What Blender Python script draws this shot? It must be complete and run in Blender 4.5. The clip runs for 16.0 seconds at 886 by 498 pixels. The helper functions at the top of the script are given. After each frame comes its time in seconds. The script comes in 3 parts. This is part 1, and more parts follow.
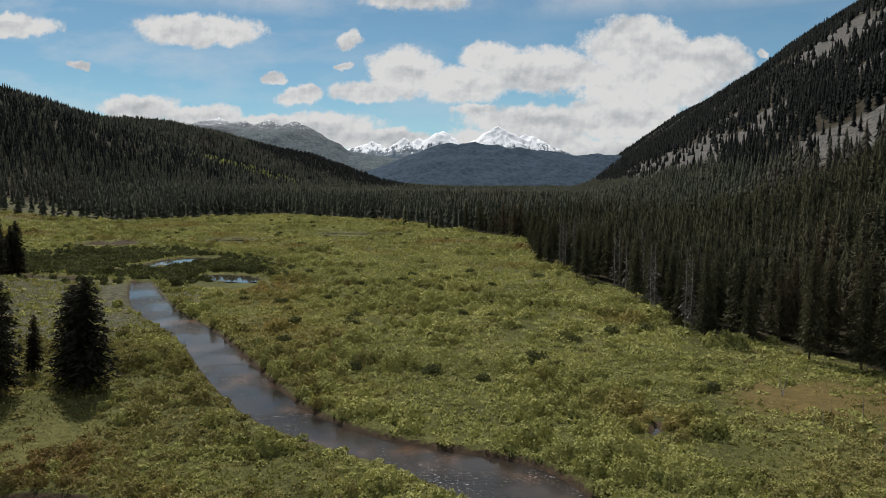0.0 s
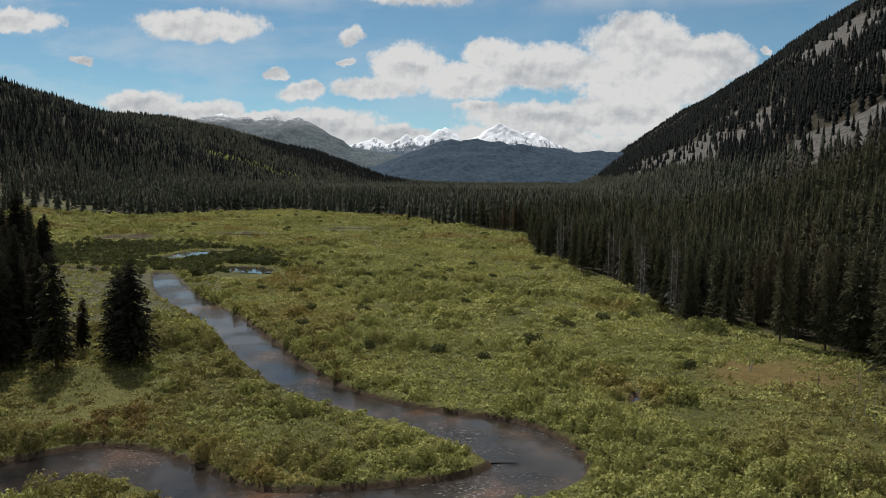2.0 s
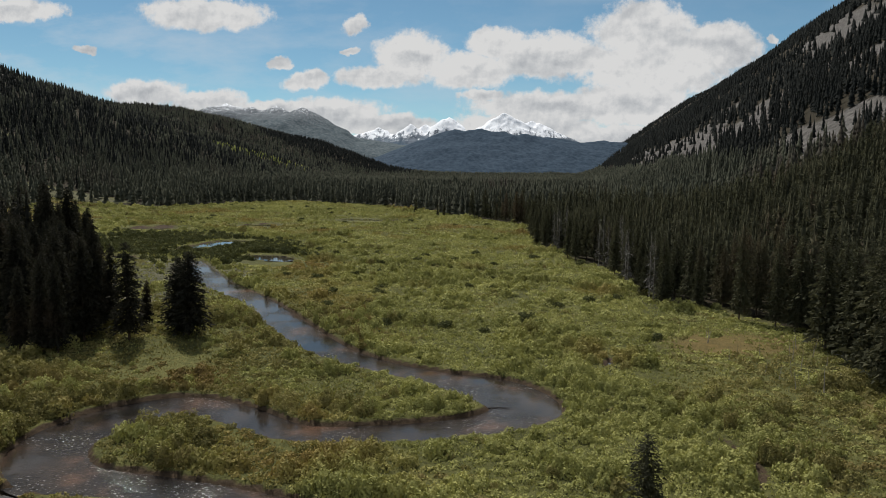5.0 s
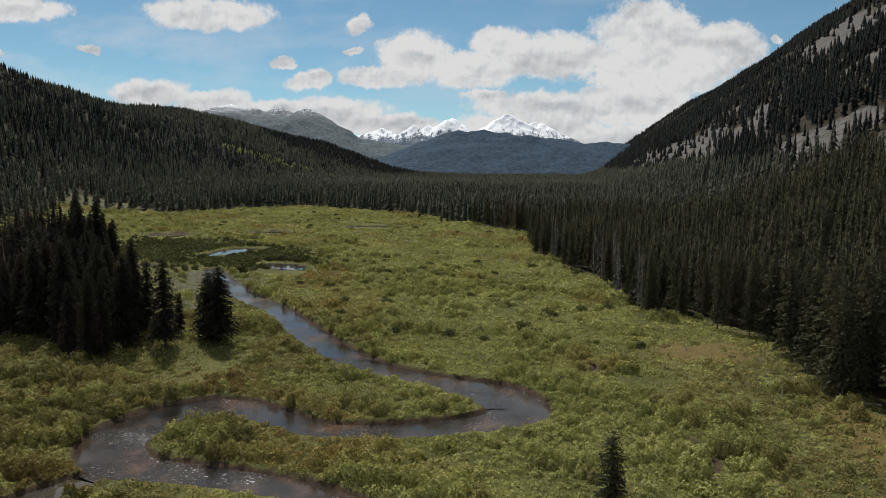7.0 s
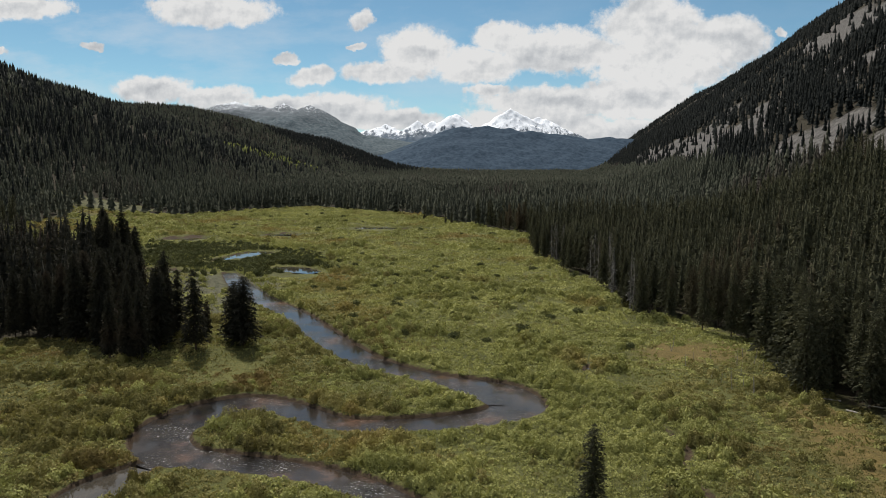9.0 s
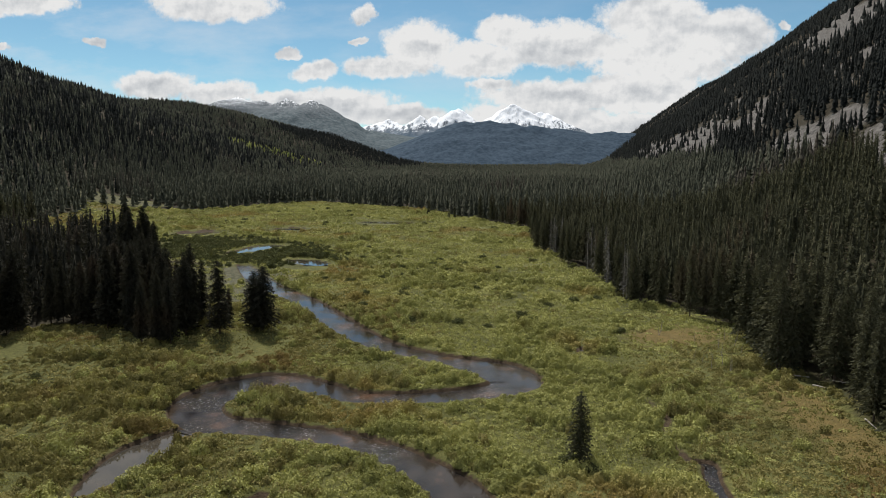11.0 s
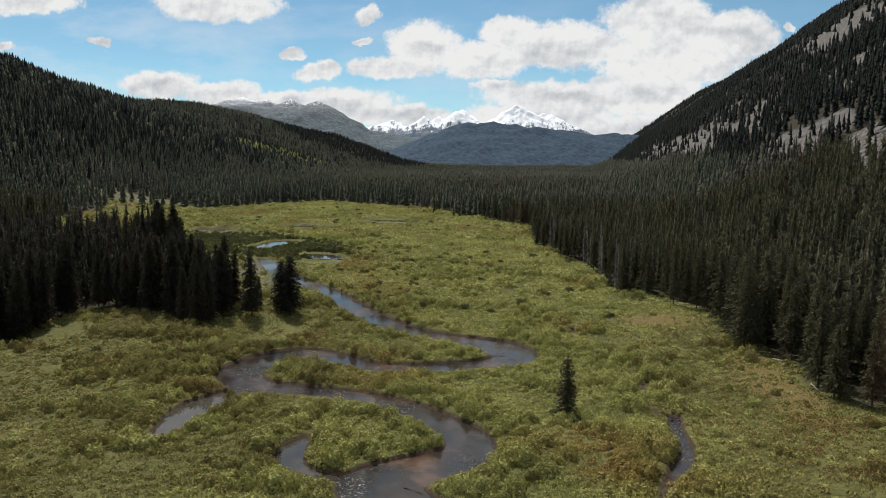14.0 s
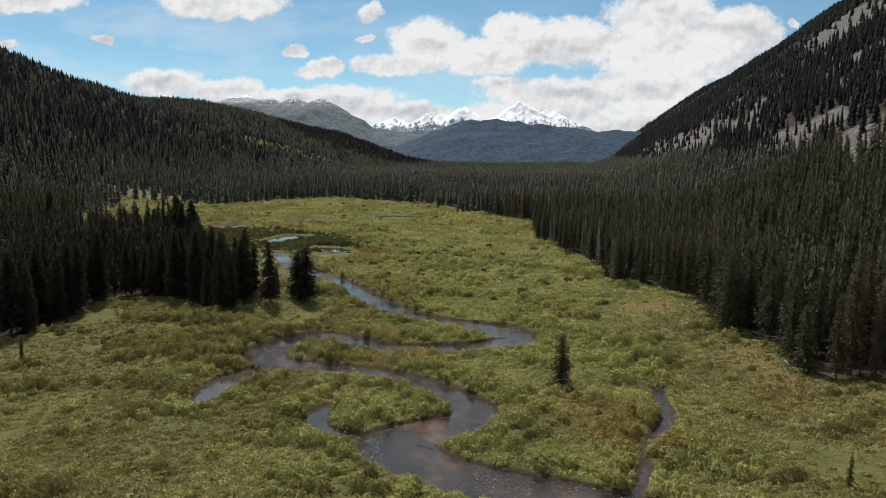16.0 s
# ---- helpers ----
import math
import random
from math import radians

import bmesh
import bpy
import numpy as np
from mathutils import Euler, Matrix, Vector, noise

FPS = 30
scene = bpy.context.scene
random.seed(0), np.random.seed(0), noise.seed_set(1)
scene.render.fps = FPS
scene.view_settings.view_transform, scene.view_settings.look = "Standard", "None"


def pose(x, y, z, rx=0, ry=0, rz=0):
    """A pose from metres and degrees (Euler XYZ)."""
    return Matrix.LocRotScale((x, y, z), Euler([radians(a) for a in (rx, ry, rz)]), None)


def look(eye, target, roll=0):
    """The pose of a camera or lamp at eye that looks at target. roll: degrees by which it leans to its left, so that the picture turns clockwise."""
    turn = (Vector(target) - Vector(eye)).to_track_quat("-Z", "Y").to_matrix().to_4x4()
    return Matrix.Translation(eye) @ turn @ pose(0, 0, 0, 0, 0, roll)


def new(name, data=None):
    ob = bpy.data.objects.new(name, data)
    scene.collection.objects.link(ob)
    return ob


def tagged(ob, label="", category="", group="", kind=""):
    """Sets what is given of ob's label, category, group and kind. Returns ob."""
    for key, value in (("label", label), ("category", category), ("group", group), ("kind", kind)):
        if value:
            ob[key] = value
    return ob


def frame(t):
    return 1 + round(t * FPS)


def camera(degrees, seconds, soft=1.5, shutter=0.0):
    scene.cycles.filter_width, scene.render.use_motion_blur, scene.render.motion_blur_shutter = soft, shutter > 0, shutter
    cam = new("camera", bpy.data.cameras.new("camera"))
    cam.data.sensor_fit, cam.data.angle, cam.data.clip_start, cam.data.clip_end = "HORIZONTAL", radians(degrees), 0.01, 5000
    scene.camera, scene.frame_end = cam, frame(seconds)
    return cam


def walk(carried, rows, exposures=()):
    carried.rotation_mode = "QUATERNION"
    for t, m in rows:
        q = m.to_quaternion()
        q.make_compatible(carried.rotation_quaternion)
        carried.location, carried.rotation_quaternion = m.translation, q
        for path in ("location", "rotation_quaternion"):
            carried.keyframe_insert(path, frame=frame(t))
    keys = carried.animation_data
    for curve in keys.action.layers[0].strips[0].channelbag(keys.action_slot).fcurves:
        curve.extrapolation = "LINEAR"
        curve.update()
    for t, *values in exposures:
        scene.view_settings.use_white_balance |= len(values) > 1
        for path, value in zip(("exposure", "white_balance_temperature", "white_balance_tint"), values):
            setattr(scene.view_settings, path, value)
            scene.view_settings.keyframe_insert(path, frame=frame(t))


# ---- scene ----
cam = camera(63.8, 16.0, soft=0.7)
PATH = [
    (0, (-10.759, -19.219, 22.457), (-10.879, -17.229, 22.296), 0.3),
    (1, (-10.731, -23.616, 22.464), (-10.853, -21.626, 22.299), 0.4),
    (2, (-10.654, -28.404, 22.489), (-10.779, -26.415, 22.318), 0.5),
    (3, (-10.403, -33.436, 22.555), (-10.532, -31.448, 22.378), 0.5),
    (3.5, (-10.264, -36.042, 22.603), (-10.395, -34.054, 22.427), 0.5),
    (4, (-10.232, -38.764, 22.74), (-10.365, -36.777, 22.555), 0.4),
    (6.5, (-9.624, -52.429, 26.889), (-9.766, -50.444, 26.685), 0.7),
    (7, (-9.543, -54.862, 27.654), (-9.687, -52.878, 27.454), 0.6),
    (8, (-9.286, -59.759, 29.727), (-9.435, -57.775, 29.519), 0.5),
    (9, (-9.07, -64.76, 31.111), (-9.225, -62.778, 30.898), 0.3),
    (11.5, (-8.646, -76.84, 31.657), (-8.81, -74.859, 31.428), 0.2),
    (12.5, (-8.695, -82.0, 31.753), (-8.861, -80.02, 31.525), 0.4),
    (13.5, (-8.488, -87.342, 31.733), (-8.658, -85.362, 31.507), 0.4),
    (14.5, (-8.3, -92.554, 31.647), (-8.473, -90.574, 31.421), 0.4),
    (15, (-8.224, -95.254, 31.593), (-8.4, -93.275, 31.364), 0.4),
    (15.5, (-8.183, -97.819, 31.595), (-8.359, -95.841, 31.362), 0.4),
    (16, (-8.085, -100.232, 31.654), (-8.264, -98.254, 31.42), 0.3),
]
walk(cam, [(t, look(e, g, r)) for t, e, g, r in PATH], [(0, -0.21), (4, -0.22), (7, -0.16), (9, -0.06), (12.5, 0.07), (16, 0.11)])

SKY, CLOUD, SUN_POWER = 0.096, 8.2, 5.2

# ---- sky, sun ----
SUN = Vector((-0.25, 0.51, 0.82)).normalized()
world = bpy.data.worlds.new("sky")
scene.world = world
world.use_nodes = True


class Nodes:
    """Short hand for building a node tree."""

    def __init__(self, tree):
        self.tree = tree
        tree.nodes.clear()

    def add(self, kind, inputs=()):
        n = self.tree.nodes.new(kind)
        for k, v in dict(inputs).items():
            self.put(n, k, v)
        return n

    def put(self, n, k, v):
        if isinstance(v, bpy.types.NodeSocket):
            self.tree.links.new(v, n.inputs[k])
        else:
            n.inputs[k].default_value = v

    def math(self, op, a, b=0.0, clamp=False):
        n = self.add("ShaderNodeMath", {0: a, 1: b})
        n.operation, n.use_clamp = op, clamp
        return n.outputs[0]

    def vec(self, op, a, b=(0, 0, 0)):
        n = self.add("ShaderNodeVectorMath", {0: a, 1: b})
        n.operation = op
        return n.outputs["Value"] if op == "LENGTH" else n.outputs[0]

    def noise(self, vector, scale, detail=4.0, rough=0.55, color=False):
        n = self.add("ShaderNodeTexNoise", {"Vector": vector, "Scale": scale, "Detail": detail, "Roughness": rough})
        return n.outputs["Color" if color else "Fac"]

    def span(self, x, a, b, c=0.0, d=1.0, smooth=False):
        n = self.add("ShaderNodeMapRange", {0: x, 1: a, 2: b, 3: c, 4: d})
        n.interpolation_type = "SMOOTHSTEP" if smooth else "LINEAR"
        return n.outputs[0]

    def mix(self, fac, a, b, blend="MIX"):
        n = self.add("ShaderNodeMix")
        n.data_type, n.blend_type = "RGBA", blend
        for i, v in ((0, fac), (6, a), (7, b)):
            self.put(n, i, v if isinstance(v, bpy.types.NodeSocket) or i == 0 else (*v, 1))
        return n.outputs[2]

    def ramp(self, x, stops):
        n = self.add("ShaderNodeValToRGB", {0: x})
        while len(n.color_ramp.elements) < len(stops):
            n.color_ramp.elements.new(0.5)
        for e, (p, c) in zip(n.color_ramp.elements, stops):
            e.position, e.color = p, (*c, 1)
        return n.outputs[0]


# cumulus: bearing, height, half width, half height as tangents about the valley's axis
CLOUDS_HIGH = [(-0.683, 0.232, 0.086, 0.020), (-0.406, 0.225, 0.105, 0.027), (-0.193, 0.209, 0.021, 0.016), (-0.201, 0.173, 0.017, 0.006),
               (-0.298, 0.158, 0.019, 0.009), (-0.262, 0.133, 0.037, 0.016), (-0.158, 0.138, 0.074, 0.019), (-0.115, 0.166, 0.058, 0.034),
               (-0.033, 0.148, 0.074, 0.031), (0.001, 0.184, 0.05, 0.024), (0.074, 0.166, 0.106, 0.034), (0.2, 0.198, 0.082, 0.044),
               (0.295, 0.178, 0.066, 0.038), (0.216, 0.15, 0.118, 0.045)]
CLOUDS_LOW = [(-0.017, 0.113, 0.037, 0.011), (0.091, 0.098, 0.15, 0.024), (0.189, 0.102, 0.1, 0.04), (0.046, 0.068, 0.13, 0.026),
              (-0.497, 0.116, 0.07, 0.024), (-0.402, 0.104, 0.066, 0.02), (-0.238, 0.09, 0.11, 0.022), (-0.158, 0.073, 0.1, 0.018),
              (-0.303, 0.094, 0.07, 0.017), (-0.584, 0.177, 0.02, 0.007), (0.37, 0.185, 0.01, 0.007), (-0.73, 0.17, 0.02, 0.007),
              (0.2, 0.05, 0.3, 0.03), (-0.15, 0.47, 0.16, 0.09), (0.35, 0.4, 0.13, 0.06), (-0.1, 0.272, 0.1, 0.027)]

w = Nodes(world.node_tree)
sky = w.add("ShaderNodeTexSky")
sky.sky_type, sky.sun_disc, sky.sun_elevation, sky.sun_rotation = "NISHITA", False, math.asin(SUN.z), math.atan2(SUN.x, SUN.y)
sky.altitude, sky.air_density, sky.dust_density, sky.ozone_density = 2200.0, 1.0, 0.6, 1.5
way = w.add("ShaderNodeTexCoord").outputs["Generated"]
xyz = w.add("ShaderNodeSeparateXYZ", {0: way})
ahead = w.math("MAXIMUM", w.math("ABSOLUTE", xyz.outputs[1]), 0.05)
flat = w.add("ShaderNodeCombineXYZ", {0: w.math("DIVIDE", xyz.outputs[0], ahead), 1: w.math("DIVIDE", xyz.outputs[2], ahead),
                                      2: w.math("SIGN", xyz.outputs[1])}).outputs[0]


def cloud_field(p):
    big = w.vec("SUBTRACT", w.noise(p, 15.0, 3.0, 0.5, True), (0.5, 0.5, 0.5))
    fine = w.vec("SUBTRACT", w.noise(p, 44.0, 5.0, 0.6, True), (0.5, 0.5, 0.5))
    q = w.vec("ADD", p, w.vec("ADD", w.vec("MULTIPLY", big, (0.03, 0.02, 0)), w.vec("MULTIPLY", fine, (0.024, 0.018, 0))))
    best = None
    for cx, cz, rx, rz in CLOUDS_HIGH + CLOUDS_LOW:
        d = w.vec("LENGTH", w.vec("MULTIPLY", w.vec("SUBTRACT", q, (cx, cz, 1.0)), (1 / rx, 1 / rz, 1.0)))
        if best is None:
            best = d
        else:
            n = w.add("ShaderNodeMath", {0: best, 1: d, 2: 0.06})
            n.operation = "SMOOTH_MIN"
            best = n.outputs[0]
    billow = w.math("MULTIPLY", w.math("SUBTRACT", w.noise(p, 52.0, 6.0, 0.65), 0.5), 0.75)
    return w.math("ADD", w.math("SUBTRACT", 0.98, best), billow)


field = cloud_field(flat)
# broken cloud over the unseen rest of the sky, added for ambient light and reflections
beyond = w.math("MAXIMUM", w.span(xyz.outputs[2], 0.225, 0.28), w.span(xyz.outputs[1], 0.1, -0.1))
puffs = w.math("MULTIPLY", w.span(w.noise(way, 3.2, 7.0, 0.6), 0.41, 0.58, smooth=True), beyond)
mask = w.math("MAXIMUM", w.span(field, -0.04, 0.28, smooth=True), puffs)
# relief of the billows, lit from above
lift = w.vec("ADD", flat, (-0.003, 0.009, 0))
relief = w.math("SUBTRACT", w.noise(flat, 20.0, 6.0, 0.58), w.noise(lift, 20.0, 6.0, 0.58))
under = w.math("SUBTRACT", field, cloud_field(w.vec("ADD", flat, (0.004, -0.017, 0))))
broad = w.noise(w.vec("MULTIPLY", flat, (0.6, 1.8, 1)), 11.0, 3.0)
shade = w.math("ADD", w.math("MULTIPLY", relief, 1.9), w.span(broad, 0.35, 0.65, -0.32, 0.14))
low_side = w.span(under, -0.2, 0.6, 0.0, 0.24, smooth=True)
light = w.math("SUBTRACT", w.math("SUBTRACT", w.math("ADD", 0.98, shade), low_side), w.span(field, 0.5, 0.95, 0.0, 0.16), clamp=True)
cloud_colour = w.ramp(light, [(0.15, (0.54, 0.57, 0.61)), (0.55, (0.78, 0.80, 0.82)), (0.88, (1.0, 1.0, 0.995))])
cirrus = w.math("MULTIPLY", w.span(w.noise(w.vec("MULTIPLY", flat, (5, 14, 1)), 1.0, 6.0, 0.6), 0.45, 0.8), w.span(xyz.outputs[0], 0.1, -0.6, 0.12, 0.8))
blue = w.mix(cirrus, w.vec("MULTIPLY", sky.outputs[0], (0.80, 1.0, 0.93)), (7.5, 7.8, 8.2))
cloud_light = w.vec("MULTIPLY", cloud_colour, (CLOUD, CLOUD, CLOUD))
final = w.mix(mask, blue, cloud_light)
w.add("ShaderNodeOutputWorld", {0: w.add("ShaderNodeBackground", {0: final, 1: SKY}).outputs[0]})

lamp = bpy.data.lights.new("sun", "SUN")
lamp.energy, lamp.angle, lamp.color = SUN_POWER, radians(0.53), (1.0, 0.95, 0.87)
sun = new("sun", lamp)
sun.matrix_world = look(SUN * 300, (0, 0, 0))


# ---- materials ----
def material(name, roughness=0.9, specular=0.2):
    m = bpy.data.materials.new(name)
    m.use_nodes = True
    n = Nodes(m.node_tree)
    b = n.add("ShaderNodeBsdfPrincipled", {"Roughness": roughness, "Specular IOR Level": specular})
    n.add("ShaderNodeOutputMaterial", {0: b.outputs[0]})
    n.place = n.add("ShaderNodeNewGeometry").outputs["Position"]
    return m, n, b


def foliage(name, dark, mid, pale, patch_scale, thin=0.0, odd=None, gloss=0.02, sap=0.4):
    """Leaves or needles: differs from leaf to leaf, and in patches over the ground."""
    m, n, b = material(name, 0.8, gloss)
    island = n.add("ShaderNodeNewGeometry").outputs["Random Per Island"]
    patch = n.noise(n.place, patch_scale, 3.0)
    fine = n.noise(n.place, patch_scale * 9, 2.0)
    x = n.math("ADD", n.math("MULTIPLY", island, 0.24), n.math("ADD", n.math("MULTIPLY", patch, 0.75), n.math("MULTIPLY", fine, 0.3)))
    col = n.ramp(n.span(x, 0.27, 1.0), [(0.05, dark), (0.5, mid), (0.95, pale)])
    if odd:
        col = n.mix(n.span(n.noise(n.place, odd[1], 2.0), odd[2], odd[2] + 0.12), col, odd[0])
    n.put(b, "Base Color", col)
    if thin:
        t = n.add("ShaderNodeBsdfTranslucent", {0: n.mix(sap, col, (0.30, 0.30, 0.05))})
        s = n.add("ShaderNodeMixShader", {0: thin, 1: b.outputs[0], 2: t.outputs[0]})
        n.put(next(o for o in n.tree.nodes if o.type == "OUTPUT_MATERIAL"), 0, s.outputs[0])
    return m


WILLOW = foliage("willow_leaves", (0.10, 0.107, 0.042), (0.295, 0.298, 0.106), (0.48, 0.465, 0.178), 0.07, 0.24, ((0.26, 0.19, 0.07), 0.03, 0.55), 0.10)
# olive tone, also darkened to carry the left meadow's shade
WILLOW_OLIVE_SHADED = foliage("olive_shaded_willow_leaves", (0.066, 0.064, 0.028), (0.195, 0.176, 0.067), (0.35, 0.305, 0.122), 0.07, 0.2, ((0.19, 0.135, 0.055), 0.05, 0.56), 0.08)
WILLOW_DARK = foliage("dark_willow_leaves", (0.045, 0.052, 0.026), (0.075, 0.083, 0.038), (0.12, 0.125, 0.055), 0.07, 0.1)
NEEDLES = foliage("spruce_needles", (0.029, 0.031, 0.022), (0.058, 0.060, 0.038), (0.100, 0.096, 0.058), 0.09, 0.25, ((0.09, 0.07, 0.048), 0.04, 0.60), sap=0.06)
# darkened spruce needles: the left clump's backlit shade is put into the colour
SHADED_NEEDLES = foliage("shaded_spruce_needles", (0.015, 0.016, 0.014), (0.030, 0.030, 0.024), (0.055, 0.051, 0.038), 0.09, 0.15, ((0.05, 0.038, 0.028), 0.06, 0.58), sap=0.05)
# needles darkened to carry cloud shade on the slopes in their colour
SHADED_CONIFER = foliage("shaded_conifer_needles", (0.011, 0.014, 0.014), (0.021, 0.024, 0.023), (0.036, 0.038, 0.033), 0.02, 0.3, sap=0.02)
# bluer than the near needles: distance haze put into the far trees' colour
HAZED_NEEDLES = foliage("hazed_needles", (0.040, 0.044, 0.035), (0.077, 0.083, 0.062), (0.122, 0.126, 0.092), 0.03, 0.35, ((0.07, 0.062, 0.052), 0.012, 0.57), sap=0.03)
ASPEN = foliage("aspen_leaves", (0.08, 0.10, 0.03), (0.15, 0.17, 0.05), (0.22, 0.23, 0.075), 0.05, 0.2)

GREYWOOD = foliage("dead_twigs", (0.07, 0.065, 0.06), (0.12, 0.115, 0.105), (0.2, 0.19, 0.175), 0.1)
BARK, n, b = material("bark", 0.95)
n.put(b, "Base Color", n.ramp(n.noise(n.vec("MULTIPLY", n.place, (9, 9, 1.5)), 1.0, 5.0), [(0.3, (0.035, 0.026, 0.02)), (0.7, (0.13, 0.10, 0.08))]))
DEADWOOD, n, b = material("bleached_wood", 0.9)
n.put(b, "Base Color", n.ramp(n.noise(n.vec("MULTIPLY", n.place, (6, 6, 6)), 1.0, 5.0), [(0.3, (0.16, 0.14, 0.12)), (0.7, (0.42, 0.39, 0.35))]))

# ground: meadow turf, dry turf, forest duff, scree
GROUND, n, b = material("ground", 0.95, 0.1)


def attribute(n, name):
    a = n.add("ShaderNodeAttribute")
    a.attribute_name = name
    return a.outputs["Fac"]


turf_mix = n.math("ADD", n.math("MULTIPLY", n.noise(n.place, 0.09, 4.0), 0.35), n.math("MULTIPLY", n.noise(n.place, 1.4, 6.0, 0.8), 0.75))
turf = n.ramp(n.span(turf_mix, 0.35, 0.75), [(0.1, (0.028, 0.030, 0.011)), (0.5, (0.078, 0.080, 0.027)), (0.9, (0.15, 0.142, 0.05))])
dry = n.ramp(n.noise(n.place, 1.2, 5.0, 0.7), [(0.3, (0.075, 0.062, 0.024)), (0.7, (0.16, 0.115, 0.044))])
duff = n.ramp(n.noise(n.place, 0.5, 5.0, 0.7), [(0.35, (0.014, 0.012, 0.008)), (0.7, (0.045, 0.038, 0.022))])
scree = n.ramp(n.noise(n.place, 0.3, 7.0, 0.85), [(0.40, (0.030, 0.028, 0.026)), (0.5, (0.085, 0.080, 0.075)), (0.62, (0.165, 0.157, 0.148))])
sage = n.ramp(n.noise(n.place, 0.9, 5.0, 0.75), [(0.38, (0.04, 0.042, 0.025)), (0.62, (0.12, 0.115, 0.075))])
mud_and_bank_shade = n.ramp(n.noise(n.place, 1.5, 5.0, 0.7), [(0.3, (0.03, 0.022, 0.014)), (0.75, (0.085, 0.06, 0.04))])
edge = n.math("MULTIPLY", n.math("SUBTRACT", n.noise(n.place, 0.4, 4.0), 0.5), 0.8)


def over(col, layer, name):
    return n.mix(n.span(n.math("ADD", attribute(n, name), edge), 0.3, 0.7), col, layer)


col = over(turf, dry, "dry")
col = over(col, sage, "sage")
col = over(col, duff, "forest")
col = over(col, scree, "scree")
# bed colour runs past the waterline, its rim standing in for undercut bank shade
col = n.mix(n.span(attribute(n, "bed"), 0.35, 0.6), col, mud_and_bank_shade)
n.put(b, "Base Color", col)
bump = n.add("ShaderNodeBump", {"Strength": 0.9, "Distance": 0.25, "Height": n.noise(n.place, 2.6, 6.0, 0.7)})
n.put(b, "Normal", bump.outputs[0])

WATER, n, b = material("stream_water", 0.07, 0.5)
n.put(b, "IOR", 1.33)
n.put(b, "Base Color", n.ramp(n.noise(n.place, 0.16, 4.0), [(0.40, (0.012, 0.011, 0.011)), (0.55, (0.030, 0.023, 0.019)), (0.72, (0.095, 0.056, 0.038))]))
ripple = n.math("ADD", n.noise(n.vec("MULTIPLY", n.place, (1.0, 1.7, 1)), 2.2, 3.0, 0.6), n.math("MULTIPLY", n.noise(n.place, 9.0, 3.0, 0.6), 0.35))
riffle = n.span(n.noise(n.place, 0.11, 3.0), 0.42, 0.62, 0.14, 1.0)
n.put(b, "Normal", n.add("ShaderNodeBump", {"Strength": n.math("MULTIPLY", riffle, 0.6), "Distance": 0.16, "Height": ripple}).outputs[0])
# white sparkle streaks on the riffles, painted into the water colour
sparkle_paint = n.math("MULTIPLY", n.span(n.noise(n.vec("MULTIPLY", n.place, (1.2, 2.6, 1)), 2.6, 5.0, 0.7), 0.595, 0.675), n.span(riffle, 0.4, 0.95))
n.put(b, "Base Color", n.mix(sparkle_paint, b.inputs["Base Color"].links[0].from_socket, (0.6, 0.59, 0.57)))


POND, n, b = material("still_water", 0.04, 0.5)
n.put(b, "IOR", 1.33)
n.put(b, "Base Color", n.ramp(n.noise(n.place, 0.3, 4.0), [(0.35, (0.028, 0.026, 0.023)), (0.7, (0.055, 0.047, 0.037))]))
n.put(b, "Normal", n.add("ShaderNodeBump", {"Strength": 0.08, "Distance": 0.05, "Height": n.noise(n.place, 3.0, 3.0)}).outputs[0])


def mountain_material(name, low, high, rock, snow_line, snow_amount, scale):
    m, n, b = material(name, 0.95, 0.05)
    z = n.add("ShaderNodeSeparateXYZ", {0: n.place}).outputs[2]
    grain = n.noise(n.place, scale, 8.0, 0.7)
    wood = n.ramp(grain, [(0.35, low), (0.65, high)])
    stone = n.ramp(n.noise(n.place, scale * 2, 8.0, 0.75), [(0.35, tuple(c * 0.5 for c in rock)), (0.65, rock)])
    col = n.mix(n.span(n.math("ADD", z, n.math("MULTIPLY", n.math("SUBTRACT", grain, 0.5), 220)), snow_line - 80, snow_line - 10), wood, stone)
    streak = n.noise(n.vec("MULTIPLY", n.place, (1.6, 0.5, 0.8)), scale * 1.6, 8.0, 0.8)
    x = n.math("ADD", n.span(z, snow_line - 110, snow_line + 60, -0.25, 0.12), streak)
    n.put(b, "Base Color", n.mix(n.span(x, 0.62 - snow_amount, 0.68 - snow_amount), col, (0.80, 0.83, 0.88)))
    return m


# the blue in these mountain colours stands in for distance haze
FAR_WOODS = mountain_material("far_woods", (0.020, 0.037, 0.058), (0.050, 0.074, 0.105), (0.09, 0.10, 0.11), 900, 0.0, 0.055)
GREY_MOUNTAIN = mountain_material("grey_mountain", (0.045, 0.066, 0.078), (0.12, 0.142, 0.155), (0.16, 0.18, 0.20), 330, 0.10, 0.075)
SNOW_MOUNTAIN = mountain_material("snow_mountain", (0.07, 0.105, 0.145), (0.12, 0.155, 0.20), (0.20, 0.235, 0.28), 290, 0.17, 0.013)


